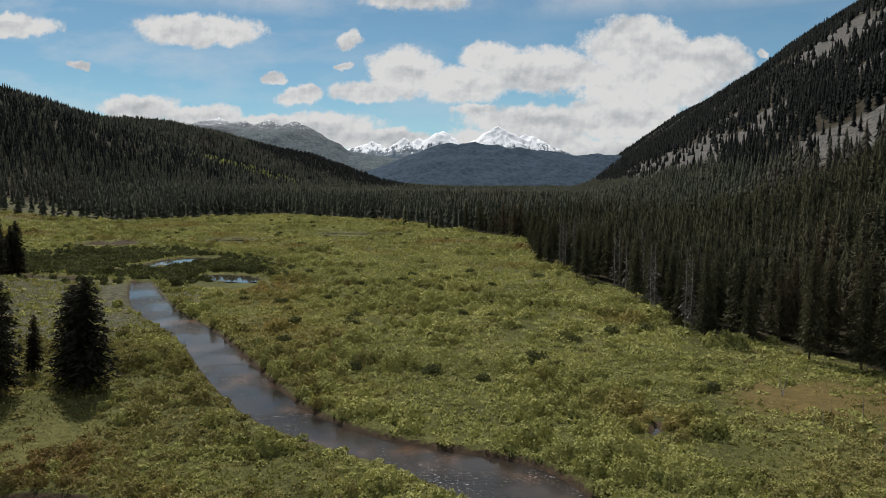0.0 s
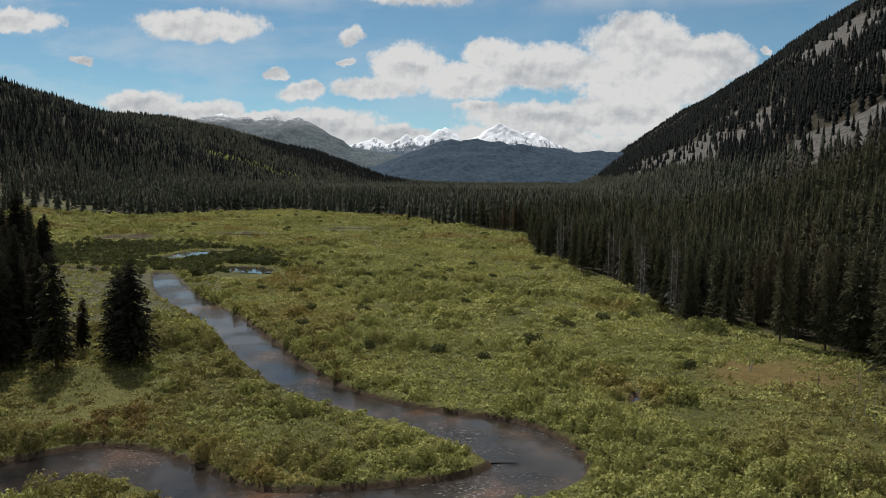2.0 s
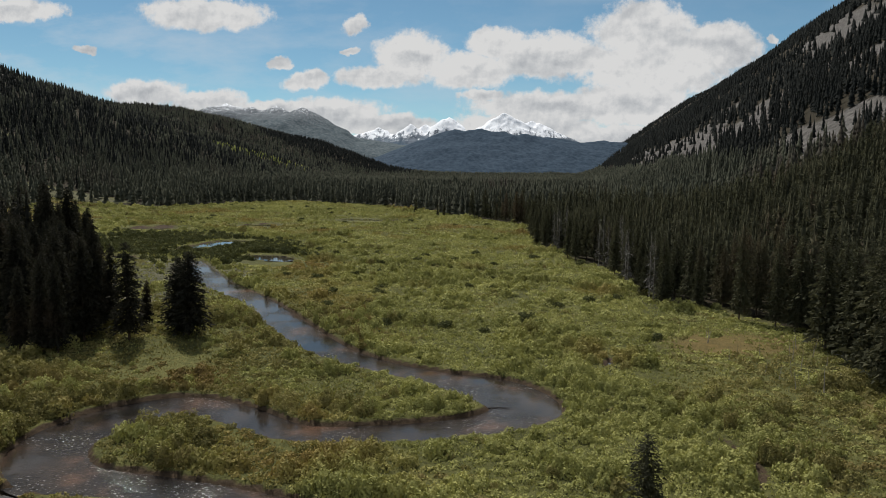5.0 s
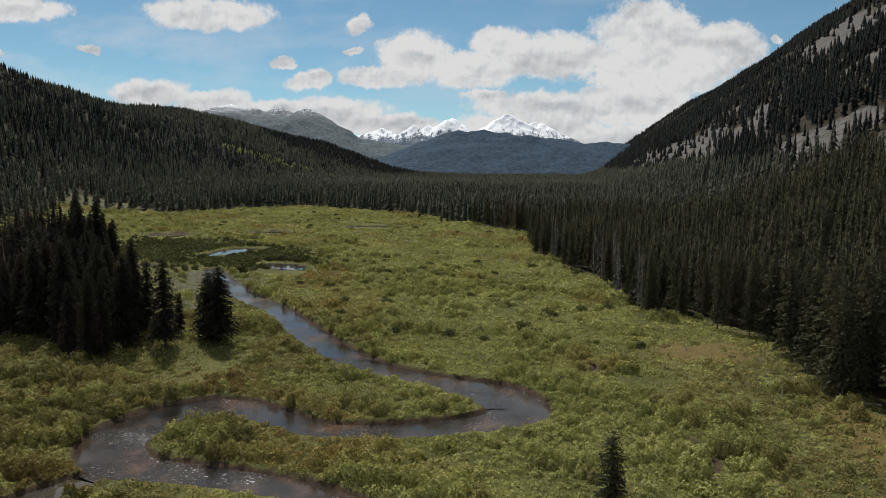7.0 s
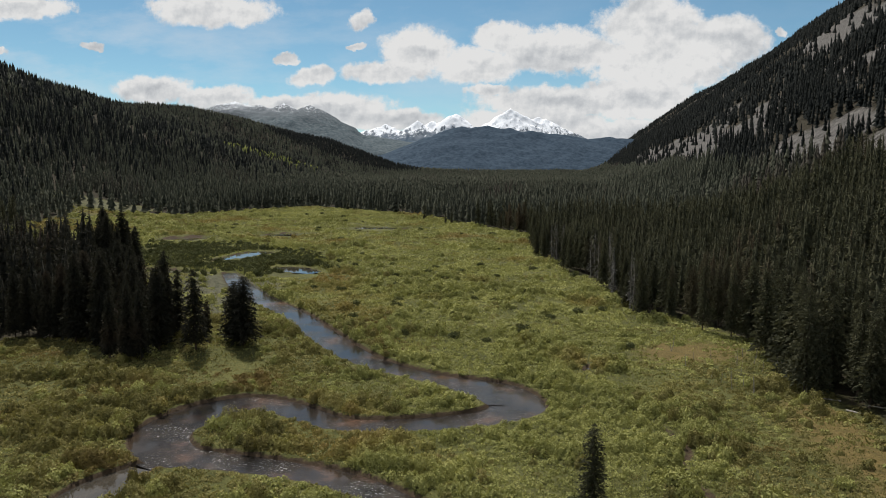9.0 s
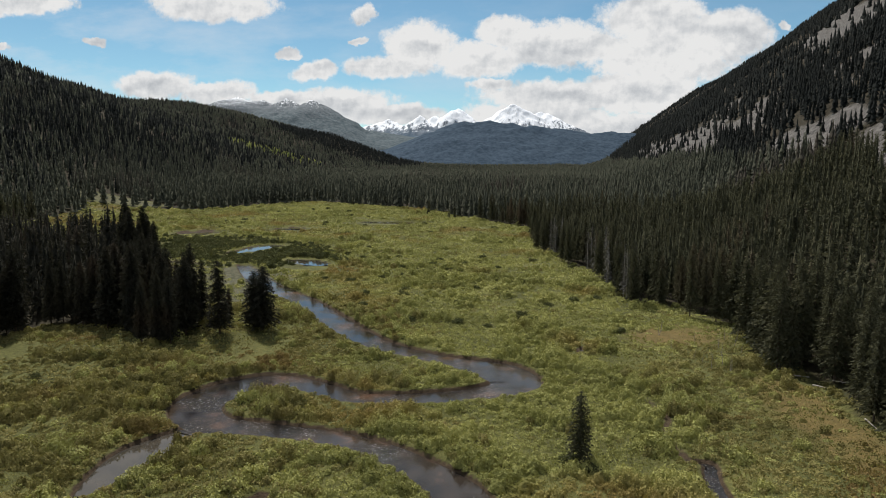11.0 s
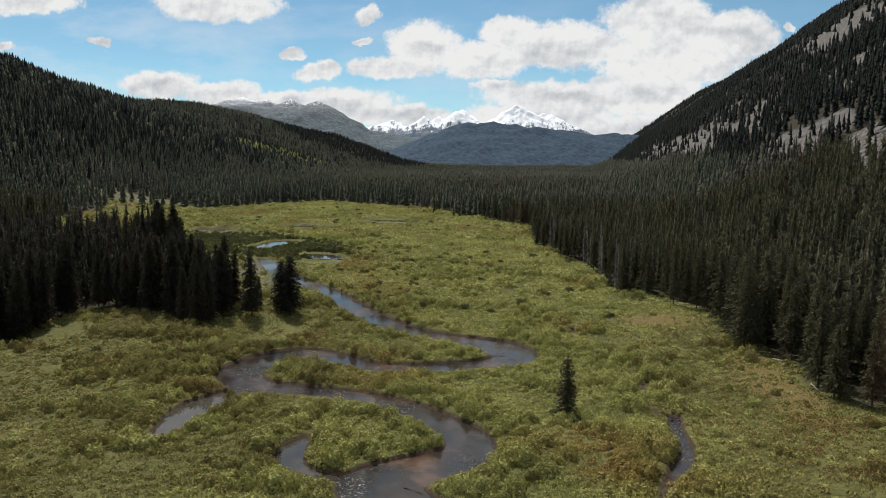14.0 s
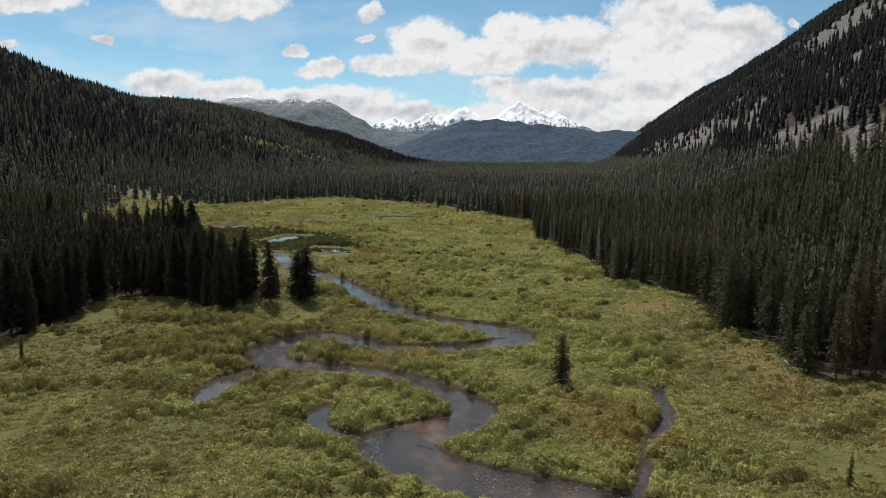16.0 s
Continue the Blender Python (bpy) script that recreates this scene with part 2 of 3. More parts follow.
# ---- meshes from arrays ----
def mesh_of(name, verts, faces, mat, smooth=False):
    """A mesh from arrays of corners and of triangles or quads."""
    verts, faces = np.asarray(verts, np.float32), np.asarray(faces, np.int32)
    me = bpy.data.meshes.new(name)
    k = faces.shape[1]
    me.vertices.add(len(verts)), me.loops.add(faces.size), me.polygons.add(len(faces))
    me.vertices.foreach_set("co", verts.ravel())
    me.loops.foreach_set("vertex_index", faces.ravel())
    me.polygons.foreach_set("loop_start", np.arange(0, faces.size, k, dtype=np.int32))
    if smooth:
        me.polygons.foreach_set("use_smooth", np.ones(len(faces), bool))
    me.materials.append(mat)
    me.update()
    return me


def part(name, me, parent, label=""):
    ob = new(name, me)
    ob.parent = parent
    return tagged(ob, label)


def grid_mesh(name, xs, ys, height, mat):
    X, Y = np.meshgrid(xs, ys)
    Z = height(X, Y)
    nx, ny = len(xs), len(ys)
    i = (np.arange(ny - 1)[:, None] * nx + np.arange(nx - 1)[None]).ravel()
    return mesh_of(name, np.stack([X.ravel(), Y.ravel(), Z.ravel()], 1), np.stack([i, i + 1, i + nx + 1, i + nx], 1), mat, True)


# ---- shape of the land ----
def vnoise(x, y, seed=0):
    """Smooth value noise, -1 to 1, for arrays of plan coordinates."""
    xi, yi = np.floor(x).astype(np.int64), np.floor(y).astype(np.int64)
    fx, fy = x - xi, y - yi
    fx, fy = fx * fx * (3 - 2 * fx), fy * fy * (3 - 2 * fy)

    def cell(a, b):
        h = (a * 374761393 + b * 668265263 + seed * 974711) & 0x7FFFFFFF
        h = ((h ^ (h >> 13)) * 1274126177) & 0x7FFFFFFF
        return ((h ^ (h >> 16)) & 0xFFFF) / 32767.5 - 1.0

    a, b = cell(xi, yi), cell(xi + 1, yi)
    c, d = cell(xi, yi + 1), cell(xi + 1, yi + 1)
    return (a * (1 - fx) + b * fx) * (1 - fy) + (c * (1 - fx) + d * fx) * fy


def fbm(x, y, octaves=4, seed=0):
    out, amp = np.zeros_like(x), 1.0
    for k in range(octaves):
        out = out + amp * vnoise(x * 2 ** k, y * 2 ** k, seed + k)
        amp *= 0.5
    return out


def sstep(a, b, x):
    k = np.clip((x - a) / (b - a), 0, 1)
    return k * k * (3 - 2 * k)


def ramp(x, soft):
    """Zero below 0, x above, with a soft knee."""
    return soft * np.logaddexp(0, x / soft)


def meadow_z(x, y):
    return 0.0245 * (ramp(y - 8, 8) - ramp(y - 420, 40)) + 0 * x


def right_u(x, y):
    return 0.995 * x - 0.103 * y


def left_v(x, y):
    return -(0.9986 * x + 0.052 * y)


def land(x, y):
    """Height of the bare ground without the stream channels."""
    x, y = np.asarray(x, float), np.asarray(y, float)
    z = meadow_z(x, y)
    u, v = right_u(x, y), left_v(x, y)
    rough = fbm(x / 260, y / 260, 5, 3)
    # forested apron, then the steep mountainside up to its crest
    z = z + 0.25 * (ramp(u - 32, 5) - ramp(u - 88, 6))
    face = 0.76 * (ramp(u - 88, 10) - ramp(u - 800, 40)) - 0.35 * ramp(u - 830, 40)
    z = z + face * (1 - 0.13 * sstep(900, 3800, y)) + rough * 16 * sstep(110, 420, u)
    # long wooded hill on the other side
    hill = 0.37 * (ramp(v - 215, 30) - ramp(v - 820, 60)) - 0.3 * ramp(v - 900, 60)
    z = z + hill * (1 + 0.10 * np.sin(y / 330 + 0.6)) * (1 - 0.15 * sstep(650, 1500, y)) * (1 - 0.26 * sstep(1900, 2600, y)) + rough * 14 * sstep(230, 520, v)
    # sagebrush terrace by the spruce clump
    z = z + 5.0 * np.exp(-((x + 106) / 16) ** 2 - ((y - 95) / 22) ** 2) + 1.1 * np.exp(-((x + 63) / 14) ** 2 - ((y - 56) / 15) ** 2)
    # dark spur low on the left, and the valley floor climbing to the far ridge
    z = z + 34 * np.exp(-((x + 470) / 210) ** 2 - ((y - 2050) / 230) ** 2)
    return z + 0.022 * ramp(y - 1500, 120)

# ---- streams and pools: centre line and width ----
def line_of(points, step=0.5):
    """A smooth line through (x, y, width) points, densely sampled."""
    p = np.array(points, float)
    p = np.vstack([2 * p[0] - p[1], p, 2 * p[-1] - p[-2]])
    out = []
    for a, b, c, d in zip(p[:-3], p[1:-2], p[2:-1], p[3:]):
        m = max(2, int(np.hypot(*(c - b)[:2]) / step))
        k = np.arange(m)[:, None] / m
        out.append(0.5 * (2 * b + (c - a) * k + (2 * a - 5 * b + 4 * c - d) * k ** 2 + (3 * b - a - 3 * c + d) * k ** 3))
    return np.vstack(out + [p[-2:-1]])


STREAM = [(-84, 127, 3.5), (-76, 112.5, 5), (-67, 98, 5.5), (-52.3, 80, 5.6), (-40.4, 61.5, 6.0), (-31.4, 48.7, 5.4), (-23.5, 42, 4.6), (-16.4, 38, 5.2),
          (-9.5, 34, 8), (-6.2, 28.2, 7), (-10, 23.6, 5.5), (-18, 20.6, 4.8), (-28, 19.6, 4.4), (-36, 24.2, 5.0), (-42.5, 26, 5.6),
          (-47.4, 21, 7), (-48.8, 14.2, 6.5), (-44.3, 8.6, 5.6), (-35, 7.0, 4.4), (-25, 4.2, 4.2), (-17.5, -1.5, 4.6), (-12.6, -7.5, 5.2),
          (-12.2, -13.2, 6), (-17, -17.4, 6.6), (-20.5, -21.5, 8), (-18, -26, 7.4), (-13, -29.6, 7.2), (-7, -32.2, 7.2), (2, -35.5, 7), (16, -44, 7), (34, -62, 7), (40, -92, 7), (34, -135, 7)]
CREEK = [(11.2, 22, 0.5), (12.6, 14.5, 0.7), (10.9, 9.5, 0.5), (12.2, 2, 0.9), (14.0, 1.6, 1.5), (13.2, -3, 1.8), (12.8, -10, 1.7), (10.8, -14.5, 1.8),
         (8.0, -20, 0.7), (6.9, -26.5, 1.3), (4.6, -33, 1.2)]
POOLS = {
    "side_pool": [(-46.6, 5.2, 3.2), (-48.4, -0.5, 6.0), (-49.0, -5.5, 5.0), (-49.3, -11.2, 2.0)],
    "island_pool": [(-31.4, -10, 1.4), (-32.2, -14, 3.6), (-30.4, -18, 2.6), (-26.5, -20.2, 2.2), (-21.5, -21.6, 2.5)],
    "meadow_pond": [(-73, 139, 2.5), (-67, 135, 6), (-60, 130, 2.5)],
    "marsh_pond": [(-98, 152, 2), (-93, 160, 5), (-91, 168, 5), (-86, 171, 2)],
    "reed_pond": [(-112, 131, 3), (-105, 129, 6), (-98, 126, 4)],
    "upper_pond": [(-137, 203, 3), (-131, 206, 6), (-125, 205, 3)],
    "head_pond": [(-73, 252, 2), (-66, 256, 6), (-60, 254, 4), (-50, 257, 1)],
    "far_channel": [(-105, 222, 1), (-98, 226, 4), (-91, 226, 1)],
    "puddle": [(4.4, 44.5, 0.6), (5.2, 46, 1.3), (5.6, 47.4, 0.6)],
}
LINES = {"stream": line_of(STREAM) * (1, 1, 1.12), "creek": line_of(CREEK) * (1, 1, 1.15)}
LINES.update({k: line_of(v) * ((1, 1, 2.2) if v[0][1] > 180 else (1, 1, 1.5) if v[0][1] > 100 else (1, 1, 1)) for k, v in POOLS.items()})


def shore(x, y):
    """Metres from the nearest water's edge, below 0 in the water."""
    best = np.full(x.shape, 60.0)
    for line in LINES.values():
        lo, hi = line[:, :2].min(0) - 22, line[:, :2].max(0) + 22
        near = np.where((x > lo[0]) & (x < hi[0]) & (y > lo[1]) & (y < hi[1]))
        if len(near[0]) == 0:
            continue
        px, py = x[near], y[near]
        d = np.full(px.shape, 60.0)
        for ax, ay, aw in line[:: 2 if len(line) > 60 else 1]:
            d = np.minimum(d, np.hypot(px - ax, py - ay) - aw / 2)
        best[near] = np.minimum(best[near], d)
    return best


# edge of the open meadow, all round
MEADOW = np.array([(-63, 52), (-68, 60), (-76, 69), (-85, 80), (-97, 98), (-107, 122), (-122, 140), (-160, 150), (-195, 166), (-205, 245), (-220, 277),
                   (-196, 281), (-177, 290), (-163, 313), (-146, 358), (-128, 386), (-108, 370), (-79, 350), (-57, 334), (-22, 272), (4, 236), (3, 171), (10, 140), (16.5, 121),
                   (16.3, 105), (20, 81.7), (28, 80), (30, 71), (34.8, 59), (32.4, 32.5), (35.3, 23.5), (34, 12), (36, 2.7), (42, -4), (60, -30), (90, -120),
                   (-130, -120), (-125, 0), (-101, 13), (-93, 17.5), (-91.5, 26), (-97, 42), (-93, 52), (-84, 52.6), (-74, 43), (-72, 40.5), (-68.5, 39.5), (-63, 44)], float)


def in_meadow(x, y):
    inside = np.zeros(x.shape, bool)
    for (ax, ay), (bx, by) in zip(MEADOW, np.roll(MEADOW, -1, 0)):
        cross = (ay > y) != (by > y)
        inside ^= cross & (x < (bx - ax) * (y - ay) / (by - ay if by != ay else 1e-9) + ax)
    return inside


def meadow_edge(x, y):
    best = np.full(x.shape, 1e9)
    for a, b in zip(MEADOW, np.roll(MEADOW, -1, 0)):
        d = b - a
        k = np.clip(((x - a[0]) * d[0] + (y - a[1]) * d[1]) / (d @ d), 0, 1)
        best = np.minimum(best, np.hypot(x - a[0] - k * d[0], y - a[1] - k * d[1]))
    return best


def clearing(x, y):
    """Grassy gaps in the woods, 0 to 1."""
    out = np.zeros(x.shape)
    for cx, cy, rx, ry in ((-343, 405, 9, 34), (-222, 300, 36, 18), (-182, 156, 24, 12)):
        out = np.maximum(out, 1 - np.hypot((x - cx) / rx, (y - cy) / ry))
    return np.clip(out * 4, 0, 1)


def scree_cover(x, y):
    """Bare rock on the steep mountainside, 0 to 1."""
    u = right_u(x, y)
    ragged = fbm(u / 60 + 7, y / 60, 4, 11)
    out = np.zeros(x.shape)
    for cy, cu, ry, ru in ((960, 146, 470, 42), (330, 125, 75, 22), (225, 124, 55, 18), (1010, 350, 250, 58), (620, 235, 75, 24), (900, 300, 65, 22),
                           (1300, 440, 220, 60), (500, 212, 55, 20), (1500, 150, 200, 26), (720, 192, 80, 14), (1000, 215, 90, 16), (430, 175, 30, 12)):
        out = np.maximum(out, 1.1 - np.hypot((y - cy) / ry, (u - cu) / ru) + 0.42 * ragged)
    left = 1 - np.hypot((x + 612) / 45, (y - 815) / 45) + 0.4 * ragged
    return np.clip(np.maximum(out, left) * 2.5, 0, 1)


def ground_z(x, y):
    z = land(x, y)
    s = shore(x, y)
    near = np.exp(-((x + 30) / 150) ** 2 - ((y - 60) / 220) ** 2)
    z = z + near * (0.16 * fbm(x / 5, y / 5, 3, 21) + 0.25 * fbm(x / 23, y / 23, 2, 31)) * np.clip(s / 3, 0, 1)
    return z - 1.15 * sstep(0.25, -0.9, s)


def axis(lo, hi, step, far_lo, far_hi, grow=1.07):
    a = list(np.arange(lo, hi + step, step))
    d, v = step, a[-1]
    while v < far_hi:
        d *= grow
        v += d
        a.append(v)
    d, v, b = step, lo, []
    while v > far_lo:
        d *= grow
        v -= d
        b.append(v)
    return np.array(b[::-1] + a)


gx, gy = axis(-112, 48, 0.62, -3500, 2600, 1.055), axis(-48, 70, 0.62, -700, 4700, 1.035)
ground = tagged(new("ground", grid_mesh("ground", gx, gy, ground_z, GROUND)), "uneven valley floor and hillsides with turf, duff and scree", "ground", kind="structure")
co = np.empty(len(ground.data.vertices) * 3, np.float32)
ground.data.vertices.foreach_get("co", co)
X, Y = co[0::3].astype(float), co[1::3].astype(float)
inside = in_meadow(X, Y)
edge_d = meadow_edge(X, Y)
wild = np.clip(np.where(inside, 0.25 - edge_d / 4, 0.25 + edge_d / 9), 0, 1) * (1 - clearing(X, Y))
dryness = 1.1 * np.exp(-((X - 23) / 13) ** 2 - ((Y - 56) / 10) ** 2) + 1.0 * np.exp(-((X - 31) / 7) ** 2 - ((Y - 16) / 24) ** 2) + 0.4 * np.exp(-((X + 66) / 16) ** 2 - ((Y + 16) / 9) ** 2)
dryness += 0.6 * np.exp(-((X + 205) / 50) ** 2 - ((Y - 275) / 22) ** 2) + 0.25 * fbm(X / 30, Y / 30, 3, 41)
sagey = 1.2 * np.exp(-((X + 84) / 22) ** 4 - ((Y - 92) / 32) ** 4) * inside
for name, values in (("forest", wild), ("dry", dryness * inside + clearing(X, Y) * 0.35), ("sage", sagey + 0.6 * clearing(X, Y)), ("scree", scree_cover(X, Y)), ("bed", sstep(0.5, -0.25, shore(X, Y)))):
    ground.data.attributes.new(name, "FLOAT", "POINT").data.foreach_set("value", np.asarray(values, np.float32))


def water(name, line, label, category, mat=WATER):
    """A sheet of water along a centre line, reaching under its banks."""
    d = np.gradient(line[:, :2], axis=0)
    d /= np.maximum(1e-6, np.hypot(d[:, 0], d[:, 1]))[:, None]
    side = np.stack([-d[:, 1], d[:, 0]], 1)
    across = np.linspace(-1, 1, 7)
    half = line[:, 2:3] / 2 + 0.7
    P = line[:, None, :2] + side[:, None] * (half * across)[:, :, None]
    Z = 0 * P[..., 0] + meadow_z(line[:, :1], line[:, 1:2]) - (0.42 if name == "water_stream" else 0.435) + 0.34 * sstep(60, 120, line[:, 1:2])
    verts = np.concatenate([P, np.broadcast_to(Z[:, :, None], P.shape[:2] + (1,))], 2).reshape(-1, 3)
    i = (np.arange(len(line) - 1)[:, None] * 7 + np.arange(6)[None]).ravel()
    return tagged(new(name, mesh_of(name, verts, np.stack([i, i + 1, i + 8, i + 7], 1), mat, True)), label, category, kind="structure")


water("water_stream", LINES["stream"], "shallow meandering mountain stream over reddish gravel", "stream")
water("water_creek", LINES["creek"], "narrow still side creek in the meadow", "creek")
for key in POOLS:
    water("water_" + key, LINES[key], "small still pool of water among willows", "pool", POND)


# ---- far mountains ----
def mountain(name, x0, x1, y0, y1, step, peaks, mat, rough, label):
    """Tents over a few summits: (x, y, height, fall to the sides, fall to front and back)."""
    def height(X, Y):
        warp = fbm(X / 240, Y / 240, 4, 7) * 22
        Z = np.full(X.shape, -50.0)
        for px, py, pz, sx, sy in peaks:
            Z = np.maximum(Z, pz - np.hypot((X - px + warp) * sx, (Y - py + warp) * sy))
        ridged = 1 - np.abs(fbm(X / 75, Y / 75, 5, 17))
        return Z + rough * (ridged - 0.75)
    me = grid_mesh(name, np.arange(x0, x1, step), np.arange(y0, y1, step), height, mat)
    return tagged(new(name, me), label, "mountain", kind="structure")


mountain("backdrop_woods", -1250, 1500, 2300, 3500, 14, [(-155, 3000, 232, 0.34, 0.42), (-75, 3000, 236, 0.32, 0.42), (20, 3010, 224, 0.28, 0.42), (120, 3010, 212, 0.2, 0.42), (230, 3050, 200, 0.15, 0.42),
         (480, 3080, 186, 0.09, 0.42), (900, 3100, 180, 0.06, 0.4)], FAR_WOODS, 8, "distant forested ridge across the valley head, haze blue in its colour")
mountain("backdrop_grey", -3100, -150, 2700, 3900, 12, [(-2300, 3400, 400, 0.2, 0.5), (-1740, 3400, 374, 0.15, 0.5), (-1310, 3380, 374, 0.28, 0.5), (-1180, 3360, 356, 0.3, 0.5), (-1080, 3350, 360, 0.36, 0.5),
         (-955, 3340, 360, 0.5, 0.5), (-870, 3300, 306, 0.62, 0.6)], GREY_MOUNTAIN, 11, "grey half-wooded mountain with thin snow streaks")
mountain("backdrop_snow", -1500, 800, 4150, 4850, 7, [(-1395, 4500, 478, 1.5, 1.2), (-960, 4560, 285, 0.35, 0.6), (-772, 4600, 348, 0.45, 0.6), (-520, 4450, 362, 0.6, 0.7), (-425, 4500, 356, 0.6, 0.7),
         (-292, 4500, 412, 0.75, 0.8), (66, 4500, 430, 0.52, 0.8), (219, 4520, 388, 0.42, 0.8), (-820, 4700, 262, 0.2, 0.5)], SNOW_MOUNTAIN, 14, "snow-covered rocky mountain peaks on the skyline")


# ---- plants ----
rng = np.random.default_rng(7)


def sprays(centre, direction, length, width, rng, face_up=0.0):
    """Pointed leaf sprays, one triangle each: arrays of base points, directions, lengths and widths."""
    m = len(centre)
    d = direction / np.maximum(1e-6, np.linalg.norm(direction, axis=1))[:, None]
    side = np.cross(d, rng.normal(size=(m, 3)) + (0, 0, face_up))
    side /= np.maximum(1e-6, np.linalg.norm(side, axis=1))[:, None]
    side *= width[:, None] / 2
    verts = np.stack([centre - side, centre + side, centre + d * length[:, None]], 1).reshape(-1, 3)
    return verts, np.arange(3 * m).reshape(-1, 3)


def shrub_leaves(x, y, z, radius, height, count, size, rng):
    """Leaf sprays lying over many rounded shrubs at once, tips standing out."""
    n = len(x)
    az = rng.uniform(0, 2 * np.pi, (n, count))
    up = rng.uniform(0.0, 1.0, (n, count)) ** 0.85
    lobes = 0.84 + 0.16 * np.sin(az * rng.integers(2, 6, (n, 1)) + rng.uniform(0, 6, (n, 1)) + 3 * up)
    fill = rng.uniform(0.78, 1.06, (n, count)) * lobes
    flat_r = np.sqrt(np.maximum(0, 1 - up ** 2)) * 0.93 + 0.07
    ox, oy, oz = np.cos(az) * flat_r * fill, np.sin(az) * flat_r * fill, up * fill
    c = np.stack([x[:, None] + ox * radius[:, None], y[:, None] + oy * radius[:, None], z[:, None] + oz * height[:, None]], 2).reshape(-1, 3)
    out = np.stack([ox / radius[:, None], oy / radius[:, None], oz / height[:, None]], 2).reshape(-1, 3)
    out /= np.maximum(1e-6, np.linalg.norm(out, axis=1))[:, None]
    out += rng.normal(0, 0.27, out.shape)
    d = np.cross(out, rng.normal(size=out.shape))
    d /= np.maximum(1e-6, np.linalg.norm(d, axis=1))[:, None]
    d += (0, 0, 0.35)
    side = np.cross(d, out)
    side /= np.maximum(1e-6, np.linalg.norm(side, axis=1))[:, None]
    s = (size * rng.uniform(0.6, 1.3, n * count))[:, None]
    tip = c + d * s * 0.75 + out * s * 0.3
    verts = np.stack([c - side * s * 0.5 - d * s * 0.4, c + side * s * 0.5 - d * s * 0.4, tip], 1).reshape(-1, 3)
    return verts, np.arange(3 * n * count).reshape(-1, 3)


def scatter(x0, x1, y0, y1, per_m2, rng):
    m = int((x1 - x0) * (y1 - y0) * per_m2)
    return rng.uniform(x0, x1, m), rng.uniform(y0, y1, m)


def dark_patch(x, y):
    """Patch by the upper ponds where the willow takes the darker tone, 0 to 1."""
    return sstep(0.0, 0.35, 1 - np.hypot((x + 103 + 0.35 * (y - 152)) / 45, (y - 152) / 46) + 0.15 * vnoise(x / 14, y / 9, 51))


def shrub_height(x, y, s):
    tall = np.exp(-(np.maximum(0, s) / 7) ** 2)
    knots = np.clip(fbm(x / 7.5, y / 5.5, 3, 61) + 0.4 * vnoise(x / 30, y / 30, 63), -0.3, 1.1)
    h = 0.26 + 1.35 * np.maximum(0, knots - 0.08) + 1.05 * tall * np.clip(vnoise(x / 4.5, y / 4.5, 71) + 0.4, 0, 1)
    low = np.exp(-((x - 21) / 9) ** 2 - ((y - 56) / 9) ** 2) + 0.5 * np.exp(-((x - 30) / 8) ** 2 - ((y - 18) / 24) ** 2)
    return h * (1 - 0.7 * np.clip(low, 0, 1))


def olive_shaded_part(x, y):
    """Share of olive, darkened willow: shade coloured in by the spruce clump, browner leaves on the drier side, 0 to 1.
    """
    return 0.92 * np.clip(sstep(-16, -46, x) * sstep(92, 62, y) + sstep(2, 24, x) * sstep(62, 36, y) + 0.25 * vnoise(x / 12, y / 9, 67), 0, 1)


